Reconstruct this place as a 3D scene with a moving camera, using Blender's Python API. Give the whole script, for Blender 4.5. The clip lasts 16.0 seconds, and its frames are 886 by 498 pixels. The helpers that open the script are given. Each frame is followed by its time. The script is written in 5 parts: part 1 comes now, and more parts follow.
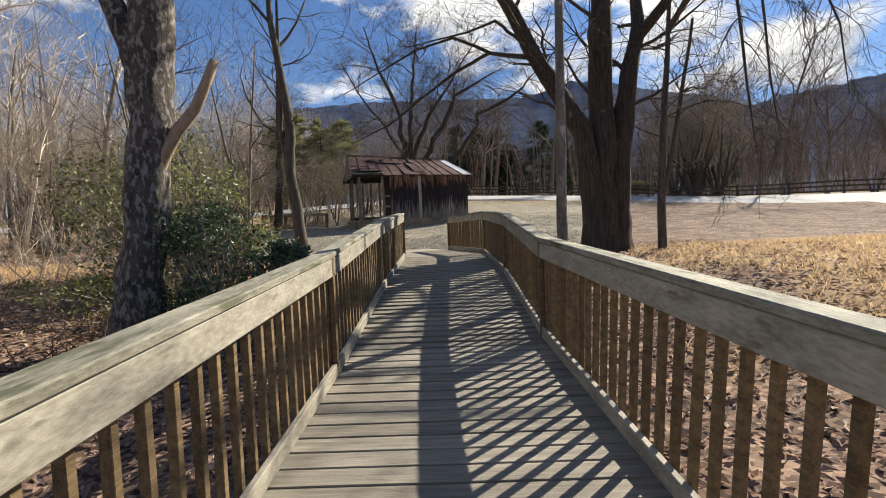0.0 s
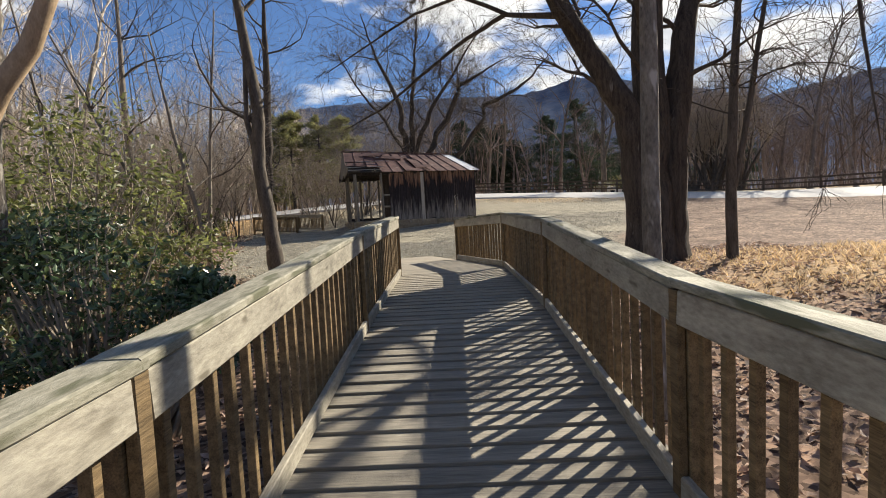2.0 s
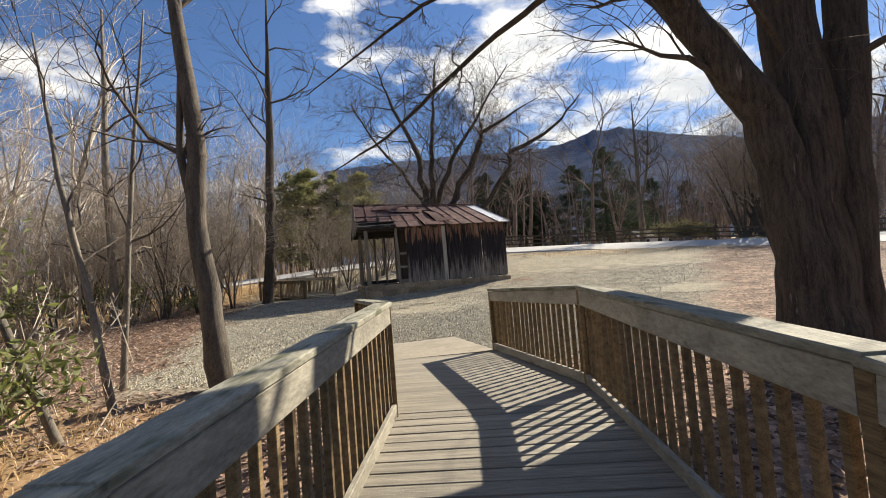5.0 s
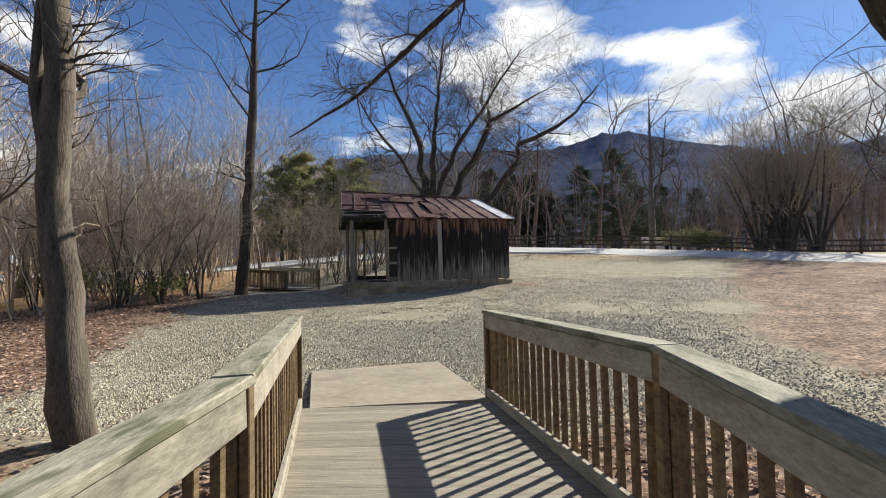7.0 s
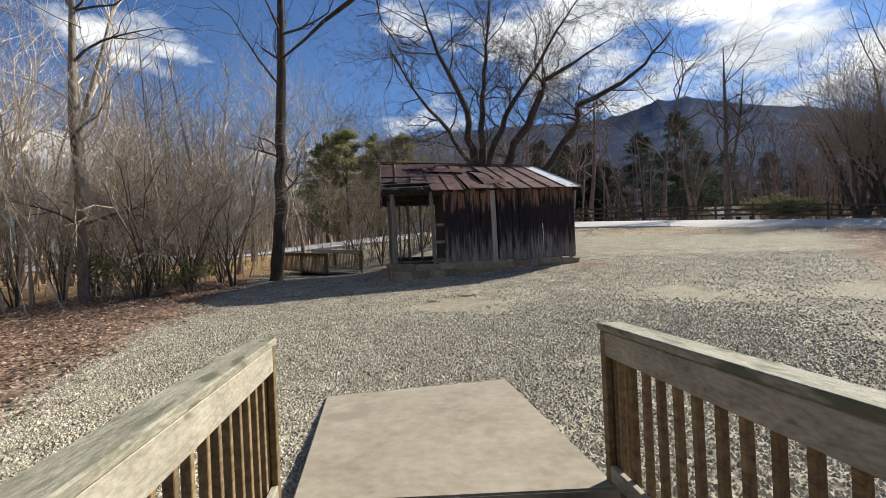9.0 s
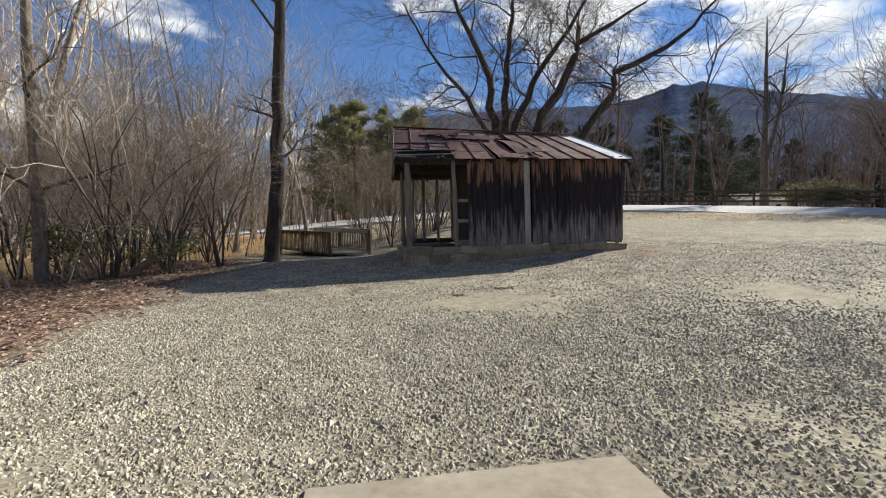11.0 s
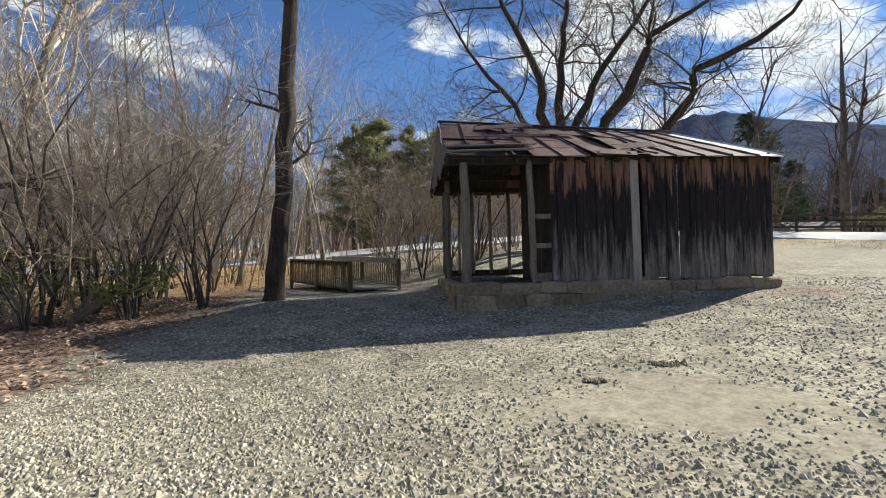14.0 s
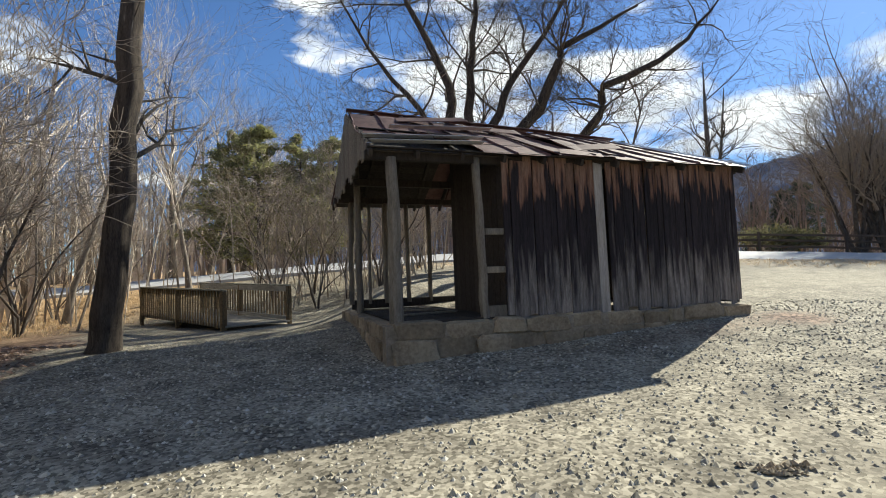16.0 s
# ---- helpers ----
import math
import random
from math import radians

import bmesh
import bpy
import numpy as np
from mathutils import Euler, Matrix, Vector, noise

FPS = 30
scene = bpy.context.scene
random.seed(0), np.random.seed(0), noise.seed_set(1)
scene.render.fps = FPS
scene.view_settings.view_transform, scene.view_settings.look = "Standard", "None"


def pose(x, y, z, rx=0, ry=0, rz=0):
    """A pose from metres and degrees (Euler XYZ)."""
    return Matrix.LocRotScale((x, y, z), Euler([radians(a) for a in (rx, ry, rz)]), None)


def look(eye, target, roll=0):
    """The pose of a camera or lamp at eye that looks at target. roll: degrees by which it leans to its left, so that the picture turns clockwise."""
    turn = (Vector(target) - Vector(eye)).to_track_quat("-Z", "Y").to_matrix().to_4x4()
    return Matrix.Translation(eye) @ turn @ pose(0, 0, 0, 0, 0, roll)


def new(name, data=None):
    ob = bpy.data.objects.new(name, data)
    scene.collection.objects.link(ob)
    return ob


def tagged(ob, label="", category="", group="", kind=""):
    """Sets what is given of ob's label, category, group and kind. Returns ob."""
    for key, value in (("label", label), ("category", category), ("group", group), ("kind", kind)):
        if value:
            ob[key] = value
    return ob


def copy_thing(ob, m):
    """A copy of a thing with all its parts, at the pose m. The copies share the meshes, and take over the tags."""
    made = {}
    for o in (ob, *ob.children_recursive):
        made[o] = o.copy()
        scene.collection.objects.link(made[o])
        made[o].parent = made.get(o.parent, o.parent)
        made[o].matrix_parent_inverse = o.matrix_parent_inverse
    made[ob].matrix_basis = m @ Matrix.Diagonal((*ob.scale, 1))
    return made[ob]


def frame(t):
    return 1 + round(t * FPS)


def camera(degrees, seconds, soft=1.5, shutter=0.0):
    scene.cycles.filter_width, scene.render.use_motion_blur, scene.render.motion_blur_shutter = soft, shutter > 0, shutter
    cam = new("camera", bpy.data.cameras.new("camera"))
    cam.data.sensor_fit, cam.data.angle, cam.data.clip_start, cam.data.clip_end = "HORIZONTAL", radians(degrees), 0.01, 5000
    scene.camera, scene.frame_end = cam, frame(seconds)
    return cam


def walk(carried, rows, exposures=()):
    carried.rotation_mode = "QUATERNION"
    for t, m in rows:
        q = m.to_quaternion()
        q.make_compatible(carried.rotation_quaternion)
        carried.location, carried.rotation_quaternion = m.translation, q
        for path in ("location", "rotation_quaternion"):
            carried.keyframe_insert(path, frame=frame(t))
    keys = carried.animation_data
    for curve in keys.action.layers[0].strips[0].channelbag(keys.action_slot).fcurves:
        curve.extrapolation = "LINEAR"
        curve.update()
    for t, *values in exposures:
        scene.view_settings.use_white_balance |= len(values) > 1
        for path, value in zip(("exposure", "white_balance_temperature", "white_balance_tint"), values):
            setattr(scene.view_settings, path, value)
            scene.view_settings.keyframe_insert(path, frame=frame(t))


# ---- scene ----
cam = camera(84.9, 16.0, 1.0)
PATH = [
    (0, (0.397, 0.180, 1.477), (0.366, 1.936, 1.377), -2.3),
    (0.5, (0.334, 0.778, 1.513), (0.262, 2.534, 1.416), -2.6),
    (1, (0.343, 1.364, 1.529), (0.250, 3.120, 1.434), -3),
    (1.5, (0.330, 1.989, 1.565), (0.247, 3.744, 1.465), -3.5),
    (2, (0.316, 2.606, 1.582), (0.268, 4.362, 1.478), -3),
    (2.5, (0.316, 3.269, 1.615), (0.290, 5.026, 1.504), -2.8),
    (3, (0.274, 3.842, 1.632), (0.239, 5.599, 1.533), -3.3),
    (3.5, (0.224, 4.482, 1.654), (0.158, 6.239, 1.596), -3.5),
    (4, (0.194, 4.940, 1.734), (0.087, 6.697, 1.729), -4.2),
    (4.5, (0.215, 5.510, 1.798), (0.085, 7.264, 1.855), -4.2),
    (5, (0.204, 6.104, 1.844), (0.078, 7.857, 1.944), -4.6),
    (7.3, (0.283, 8.679, 2.035), (0.139, 10.432, 2.108), -0.8),
    (7.5, (0.262, 8.925, 2.015), (0.092, 10.675, 2.072), -1),
    (8, (0.197, 9.496, 2.034), (-0.041, 11.240, 2.066), -1.8),
    (8.5, (0.065, 10.053, 2.048), (-0.205, 11.793, 2.063), -2.4),
    (9, (-0.083, 10.598, 2.062), (-0.392, 12.330, 2.072), -2.6),
    (9.5, (-0.252, 11.134, 2.040), (-0.596, 12.859, 2.046), -2.5),
    (10, (-0.445, 11.664, 2.039), (-0.812, 13.386, 2.024), -2.1),
    (10.2, (-0.535, 11.908, 2.020), (-0.906, 13.629, 1.995), -1.9),
    (12.3, (-1.654, 14.473, 2.035), (-1.927, 16.210, 1.946), -0.2),
    (12.5, (-1.766, 14.730, 2.029), (-2.051, 16.465, 1.935), -0.4),
    (13, (-2.039, 15.335, 2.021), (-2.390, 17.057, 1.935), -0.8),
    (13.5, (-2.349, 15.947, 2.022), (-2.746, 17.662, 2.008), -1.1),
    (14, (-2.641, 16.555, 2.049), (-3.038, 18.269, 2.108), -1.1),
    (14.5, (-2.897, 17.159, 2.079), (-3.268, 18.877, 2.166), -1.3),
    (15, (-3.127, 17.758, 2.106), (-3.443, 19.488, 2.195), -1.5),
    (15.5, (-3.358, 18.343, 2.154), (-3.541, 20.090, 2.254), -1.9),
    (16, (-3.628, 18.835, 2.232), (-3.615, 20.591, 2.351), -2.1),
]
walk(cam, [(t, look(eye, target, roll)) for t, eye, target, roll in PATH], [(0.0, 0.92, 6800, 8), (3.0, 1.0, 6900, 8), (5.0, 1.03, 6950, 8), (7.5, 0.84, 6450, 7), (10.0, 0.82, 6450, 7), (12.5, 0.94, 6400, 5), (14.0, 1.0, 6350, 4), (16.0, 1.10, 6400, 3)])


# ---- light ----
SUN_DIR = Vector((1.08, 1.12, 1.0)).normalized()
sun_elev = math.asin(SUN_DIR.z)
sun_azim = math.atan2(SUN_DIR.x, SUN_DIR.y)
sun = new("sun", bpy.data.lights.new("sun", "SUN"))
sun.data.energy, sun.data.angle, sun.data.color = 5.0, radians(0.53), (1.0, 0.93, 0.82)
sun.matrix_world = look(SUN_DIR * 50, (0, 0, 0))

world = bpy.data.worlds.new("world")
scene.world = world
world.use_nodes = True
wn, wl = world.node_tree.nodes, world.node_tree.links
wn.clear()
sky = wn.new("ShaderNodeTexSky")
sky.sky_type, sky.sun_disc = "NISHITA", False
sky.sun_elevation, sky.sun_rotation = sun_elev, sun_azim
sky.air_density, sky.dust_density, sky.ozone_density = 1.0, 0.1, 2.5
w_coord = wn.new("ShaderNodeTexCoord")
w_map = wn.new("ShaderNodeMapping")
w_map.inputs["Scale"].default_value = (1.0, 1.0, 2.6)
w_map.inputs["Location"].default_value = (3.37, 1.2, 0.25)
wl.new(w_coord.outputs["Generated"], w_map.inputs["Vector"])
w_noise = wn.new("ShaderNodeTexNoise")
w_noise.inputs["Scale"].default_value, w_noise.inputs["Detail"].default_value = 3.4, 10.0
w_noise.inputs["Roughness"].default_value = 0.55
wl.new(w_map.outputs["Vector"], w_noise.inputs["Vector"])
w_ramp = wn.new("ShaderNodeValToRGB")
w_ramp.color_ramp.elements[0].position, w_ramp.color_ramp.elements[1].position = 0.772, 0.86
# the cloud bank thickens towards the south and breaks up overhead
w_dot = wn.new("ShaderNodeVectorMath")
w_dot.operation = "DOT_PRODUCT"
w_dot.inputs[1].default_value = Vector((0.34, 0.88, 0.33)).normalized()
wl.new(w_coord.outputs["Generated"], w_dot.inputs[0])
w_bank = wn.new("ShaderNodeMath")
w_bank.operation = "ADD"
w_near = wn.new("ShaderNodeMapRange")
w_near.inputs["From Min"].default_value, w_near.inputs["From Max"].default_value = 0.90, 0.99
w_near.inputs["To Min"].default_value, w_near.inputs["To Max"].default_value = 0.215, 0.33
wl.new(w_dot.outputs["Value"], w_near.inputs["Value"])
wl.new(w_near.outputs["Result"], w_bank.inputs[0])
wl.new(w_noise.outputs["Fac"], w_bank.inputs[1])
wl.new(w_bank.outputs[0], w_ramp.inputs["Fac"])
w_mix = wn.new("ShaderNodeMix")
w_mix.data_type = "RGBA"
w_tint = wn.new("ShaderNodeMix")
w_tint.data_type, w_tint.blend_type = "RGBA", "MULTIPLY"
w_tint.inputs[0].default_value = 1.0
w_tint.inputs[7].default_value = (0.74, 0.92, 1.22, 1)
wl.new(sky.outputs["Color"], w_tint.inputs[6])
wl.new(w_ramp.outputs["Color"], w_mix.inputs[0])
wl.new(w_tint.outputs[2], w_mix.inputs[6])
w_belly = wn.new("ShaderNodeTexNoise")
w_belly.inputs["Scale"].default_value, w_belly.inputs["Detail"].default_value = 7.0, 8.0
wl.new(w_map.outputs["Vector"], w_belly.inputs["Vector"])
w_shade = wn.new("ShaderNodeValToRGB")
w_e = w_shade.color_ramp.elements
w_e[0].position, w_e[0].color, w_e[1].position, w_e[1].color = 0.36, (7.6, 8.0, 8.8, 1), 0.56, (12.5, 12.5, 12.6, 1)
wl.new(w_belly.outputs["Fac"], w_shade.inputs["Fac"])
wl.new(w_shade.outputs["Color"], w_mix.inputs[7])
w_back = wn.new("ShaderNodeBackground")
w_back.inputs["Strength"].default_value = 0.051
wl.new(w_mix.outputs[2], w_back.inputs["Color"])
w_out = wn.new("ShaderNodeOutputWorld")
wl.new(w_back.outputs["Background"], w_out.inputs["Surface"])


# ---- materials ----
def material(name, c1, c2, scale=4.0, stretch=(1, 1, 1), rough=0.8, metal=0.0, bump=0.3, bump_scale=None,
             vary=0.25, speck=None, space="Object", detail=6.0, spec=0.3):
    """Two-tone noise material with grain, blotches, a tone of its own per object, and relief."""
    m = bpy.data.materials.new(name)
    m.use_nodes = True
    n, l = m.node_tree.nodes, m.node_tree.links
    b = n["Principled BSDF"]
    b.inputs["Roughness"].default_value, b.inputs["Metallic"].default_value = rough, metal
    b.inputs["Specular IOR Level"].default_value = spec
    co = n.new("ShaderNodeTexCoord")
    mp = n.new("ShaderNodeMapping")
    mp.inputs["Scale"].default_value = stretch
    info = n.new("ShaderNodeObjectInfo")
    off = n.new("ShaderNodeVectorMath")
    off.operation = "MULTIPLY_ADD"
    off.inputs[1].default_value = (37.0, 53.0, 71.0)
    if space == "Object":
        l.new(info.outputs["Random"], off.inputs[0])
        l.new(co.outputs["Object"], off.inputs[2])
        l.new(off.outputs[0], mp.inputs["Vector"])
    else:
        geo = n.new("ShaderNodeNewGeometry")
        l.new(geo.outputs["Position"], mp.inputs["Vector"])
    fine = n.new("ShaderNodeTexNoise")
    fine.inputs["Scale"].default_value, fine.inputs["Detail"].default_value = scale * 6, detail
    fine.inputs["Roughness"].default_value = 0.65
    big = n.new("ShaderNodeTexNoise")
    big.inputs["Scale"].default_value, big.inputs["Detail"].default_value = scale, 3.0
    l.new(mp.outputs["Vector"], fine.inputs["Vector"])
    l.new(mp.outputs["Vector"], big.inputs["Vector"])
    add = n.new("ShaderNodeMath")
    add.operation = "MULTIPLY_ADD"
    add.inputs[1].default_value = 0.55
    l.new(fine.outputs["Fac"], add.inputs[0])
    half = n.new("ShaderNodeMath")
    half.operation = "MULTIPLY"
    half.inputs[1].default_value = 0.45
    l.new(big.outputs["Fac"], half.inputs[0])
    l.new(half.outputs[0], add.inputs[2])
    ramp = n.new("ShaderNodeValToRGB")
    e = ramp.color_ramp.elements
    e[0].position, e[0].color, e[1].position, e[1].color = 0.34, (*c1, 1), 0.64, (*c2, 1)
    l.new(add.outputs[0], ramp.inputs["Fac"])
    col = ramp.outputs["Color"]
    if speck:
        vor = n.new("ShaderNodeTexNoise")
        vor.inputs["Scale"].default_value, vor.inputs["Detail"].default_value = speck[1], 2.0
        l.new(mp.outputs["Vector"], vor.inputs["Vector"])
        r2 = n.new("ShaderNodeValToRGB")
        r2.color_ramp.elements[0].position, r2.color_ramp.elements[1].position = speck[2], speck[2] + 0.08
        l.new(vor.outputs["Fac"], r2.inputs["Fac"])
        mx = n.new("ShaderNodeMix")
        mx.data_type = "RGBA"
        l.new(r2.outputs["Color"], mx.inputs[0])
        l.new(col, mx.inputs[6])
        mx.inputs[7].default_value = (*speck[0], 1)
        col = mx.outputs[2]
    if vary:
        hsv = n.new("ShaderNodeHueSaturation")
        rng = n.new("ShaderNodeMapRange")
        rng.inputs["To Min"].default_value, rng.inputs["To Max"].default_value = 1 - vary, 1 + vary
        l.new(info.outputs["Random"], rng.inputs["Value"])
        l.new(rng.outputs["Result"], hsv.inputs["Value"])
        l.new(col, hsv.inputs["Color"])
        col = hsv.outputs["Color"]
    l.new(col, b.inputs["Base Color"])
    if bump:
        bp = n.new("ShaderNodeBump")
        bp.inputs["Strength"].default_value, bp.inputs["Distance"].default_value = bump, 0.02
        l.new(add.outputs[0], bp.inputs["Height"])
        l.new(bp.outputs["Normal"], b.inputs["Normal"])
    return m


def island(m, amount=0.35, grey=0.2):
    """Adds a tone of its own to each separate piece of a joined mesh."""
    n, l = m.node_tree.nodes, m.node_tree.links
    b = n["Principled BSDF"]
    src = b.inputs["Base Color"].links[0].from_socket
    geo = n.new("ShaderNodeNewGeometry")
    rng = n.new("ShaderNodeMapRange")
    rng.inputs["To Min"].default_value, rng.inputs["To Max"].default_value = 1 - amount, 1 + amount
    l.new(geo.outputs["Random Per Island"], rng.inputs["Value"])
    hsv = n.new("ShaderNodeHueSaturation")
    l.new(rng.outputs["Result"], hsv.inputs["Value"])
    l.new(src, hsv.inputs["Color"])
    l.new(hsv.outputs["Color"], b.inputs["Base Color"])
    # a second, unrelated draw sets how grey the piece is
    mul, fract, sat = n.new("ShaderNodeMath"), n.new("ShaderNodeMath"), n.new("ShaderNodeMapRange")
    mul.operation, fract.operation = "MULTIPLY", "FRACT"
    mul.inputs[1].default_value = 37.7
    sat.inputs["To Min"].default_value, sat.inputs["To Max"].default_value = 1 - grey, 1.1
    l.new(geo.outputs["Random Per Island"], mul.inputs[0])
    l.new(mul.outputs[0], fract.inputs[0])
    l.new(fract.outputs[0], sat.inputs["Value"])
    l.new(sat.outputs["Result"], hsv.inputs["Saturation"])
    return m


M_CAP = material("mossy_grey_cap_board", (0.13, 0.125, 0.085), (0.38, 0.355, 0.28), 2.4, (1.5, 6, 6), 0.8, bump=0.35, vary=0.14, speck=((0.12, 0.12, 0.075), 2.2, 0.56))
M_RAIL = material("treated_pine_weathered", (0.18, 0.16, 0.125), (0.42, 0.385, 0.305), 2.2, (1.6, 5, 5), 0.75, bump=0.25, vary=0.14, speck=((0.15, 0.13, 0.095), 2.6, 0.66))
def thin(m, amount):
    """Lets part of the light through, as thin leaves and blades do."""
    n, l = m.node_tree.nodes, m.node_tree.links
    b, out = n["Principled BSDF"], n["Material Output"]
    through_leaf, mix = n.new("ShaderNodeBsdfTranslucent"), n.new("ShaderNodeMixShader")
    mix.inputs[0].default_value = amount
    l.new(b.inputs["Base Color"].links[0].from_socket, through_leaf.inputs["Color"])
    l.new(b.outputs["BSDF"], mix.inputs[1])
    l.new(through_leaf.outputs["BSDF"], mix.inputs[2])
    l.new(mix.outputs["Shader"], out.inputs["Surface"])
    return m


M_RAIL_UP = material("treated_pine_upright", (0.065, 0.042, 0.02), (0.27, 0.185, 0.092), 2.5, (12, 12, 1), 0.75, bump=0.25, vary=0.22)
M_DECK = material("grey_deck_board", (0.13, 0.115, 0.092), (0.33, 0.295, 0.235), 2.0, (1, 10, 10), 0.8, bump=0.35, vary=0.13, speck=((0.12, 0.10, 0.08), 3.0, 0.70))
M_CONC = material("concrete", (0.21, 0.18, 0.135), (0.34, 0.30, 0.235), 1.6, rough=0.9, bump=0.15, vary=0.03, speck=((0.24, 0.20, 0.16), 2.2, 0.64))
M_STONE = material("rough_stone", (0.15, 0.115, 0.075), (0.36, 0.295, 0.20), 3.0, rough=0.95, bump=0.8, vary=0.3)
M_MORTAR = material("mortar", (0.17, 0.14, 0.10), (0.33, 0.28, 0.21), 3.0, rough=0.95, bump=0.6, vary=0)
M_POST = material("grey_log_post", (0.10, 0.085, 0.065), (0.27, 0.24, 0.19), 3.0, (7, 7, 0.8), 0.9, bump=0.8, vary=0.2)
# old wood, near black: shade under roof and deck is put into its colour
M_SHADEWOOD = material("shade_dark_old_wood", (0.022, 0.018, 0.015), (0.065, 0.053, 0.042), 3.0, (6, 6, 1), 0.9, bump=0.6, vary=0.25)
M_RUST = material("rusted_roof_metal", (0.06, 0.030, 0.027), (0.16, 0.085, 0.072), 1.8, (1, 1, 1), 0.75, 0.1, bump=0.15, vary=0.2, speck=((0.22, 0.19, 0.18), 3.0, 0.66))
M_ZINC = material("galvanised_roof_metal", (0.42, 0.43, 0.45), (0.60, 0.61, 0.63), 2.0, rough=0.65, metal=0.25, bump=0.1, vary=0.05)
M_BARK = material("dark_bark", (0.035, 0.028, 0.022), (0.15, 0.125, 0.10), 2.2, (5, 5, 1.2), 0.95, bump=1.0, vary=0.15, space="World")
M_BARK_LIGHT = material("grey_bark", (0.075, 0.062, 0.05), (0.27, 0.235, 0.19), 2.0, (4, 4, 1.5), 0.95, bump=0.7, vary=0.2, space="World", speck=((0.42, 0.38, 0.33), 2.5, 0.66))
M_BARK_DARK = material("blackish_bark", (0.014, 0.011, 0.009), (0.12, 0.095, 0.073), 2.4, (8, 8, 0.9), 0.95, bump=1.0, vary=0.1, space="World", speck=((0.20, 0.18, 0.15), 2.2, 0.70))
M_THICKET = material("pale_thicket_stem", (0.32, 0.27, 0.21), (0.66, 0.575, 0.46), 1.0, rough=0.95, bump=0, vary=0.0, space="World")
M_BARK_PALE = material("patchy_pale_bark", (0.028, 0.023, 0.02), (0.17, 0.145, 0.12), 4.5, (2.2, 2.2, 1.1), 0.95, bump=1.0, vary=0.0, space="World", speck=((0.27, 0.25, 0.215), 9.0, 0.52))
M_BRAMBLE = material("bramble_stem", (0.07, 0.035, 0.028), (0.20, 0.12, 0.08), 3.0, rough=0.85, bump=0, vary=0, space="World")
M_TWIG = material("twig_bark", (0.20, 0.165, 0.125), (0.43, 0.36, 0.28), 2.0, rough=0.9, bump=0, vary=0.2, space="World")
M_FARWOODS = material("brown_far_woods", (0.09, 0.07, 0.06), (0.30, 0.245, 0.205), 1.0, rough=0.95, bump=0, vary=0.35, space="World")
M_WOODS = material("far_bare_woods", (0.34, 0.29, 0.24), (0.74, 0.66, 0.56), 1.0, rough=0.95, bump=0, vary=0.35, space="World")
M_BROKEN = material("raw_broken_wood", (0.27, 0.19, 0.115), (0.50, 0.375, 0.25), 3.0, (5, 5, 1), 0.85, bump=0.4, vary=0)
M_HOLLY = thin(island(material("holly_leaf", (0.05, 0.085, 0.035), (0.12, 0.17, 0.075), 3.0, rough=0.25, bump=0, vary=0, spec=0.6), 0.6), 0.25)
M_LAUREL = thin(island(material("laurel_leaf", (0.10, 0.12, 0.035), (0.25, 0.26, 0.095), 3.0, rough=0.45, bump=0, vary=0, spec=0.4), 0.5), 0.45)
M_PINE = thin(island(material("pine_needles", (0.03, 0.05, 0.03), (0.075, 0.10, 0.055), 2.0, rough=0.8, bump=0, vary=0.2), 0.4), 0.2)
M_CEDAR = thin(island(material("cedar_needles", (0.16, 0.165, 0.065), (0.31, 0.30, 0.13), 2.0, rough=0.8, bump=0, vary=0.2), 0.4), 0.5)
M_BUSH = thin(island(material("tan_green_leaf", (0.12, 0.115, 0.05), (0.24, 0.22, 0.11), 2.0, rough=0.8, bump=0, vary=0), 0.4), 0.3)
M_LEAF = thin(island(material("fallen_leaf", (0.19, 0.125, 0.09), (0.52, 0.375, 0.285), 3.0, rough=0.7, bump=0, vary=0), 0.5), 0.3)
M_STRAW = thin(island(material("dry_grass_blade", (0.46, 0.32, 0.17), (0.72, 0.55, 0.34), 3.0, rough=0.8, bump=0, vary=0), 0.4), 0.4)
M_PEBBLE = island(material("gravel_stone", (0.21, 0.185, 0.13), (0.47, 0.42, 0.305), 5.0, rough=0.9, bump=0, vary=0), 0.46, 0.4)
M_ROAD = material("pale_asphalt", (0.36, 0.35, 0.34), (0.46, 0.45, 0.43), 2.0, rough=0.85, bump=0.1, vary=0, space="World")
M_FENCE = material("dark_fence_rail", (0.05, 0.038, 0.028), (0.13, 0.10, 0.075), 3.0, (1, 6, 6), 0.9, bump=0.3, vary=0.2)
# woods on the ridges, with the blue of distance haze put into the base colour
M_MOUNT = material("haze_blue_wooded_mountain", (0.028, 0.048, 0.096), (0.115, 0.135, 0.185), 0.022, (1, 1, 1.2), 1.0, bump=0.0, vary=0, space="World", spec=0.0, detail=10)
M_WALLPAINT = material("white_siding", (0.6, 0.6, 0.58), (0.75, 0.75, 0.72), 1.0, rough=0.7, bump=0, vary=0)
M_SHINGLE = material("grey_shingle", (0.10, 0.09, 0.09), (0.18, 0.16, 0.15), 2.0, rough=0.9, bump=0.2, vary=0)
M_GLASS = material("dark_window_glass", (0.02, 0.025, 0.03), (0.03, 0.035, 0.04), 1.0, rough=0.08, bump=0, vary=0, spec=0.6)


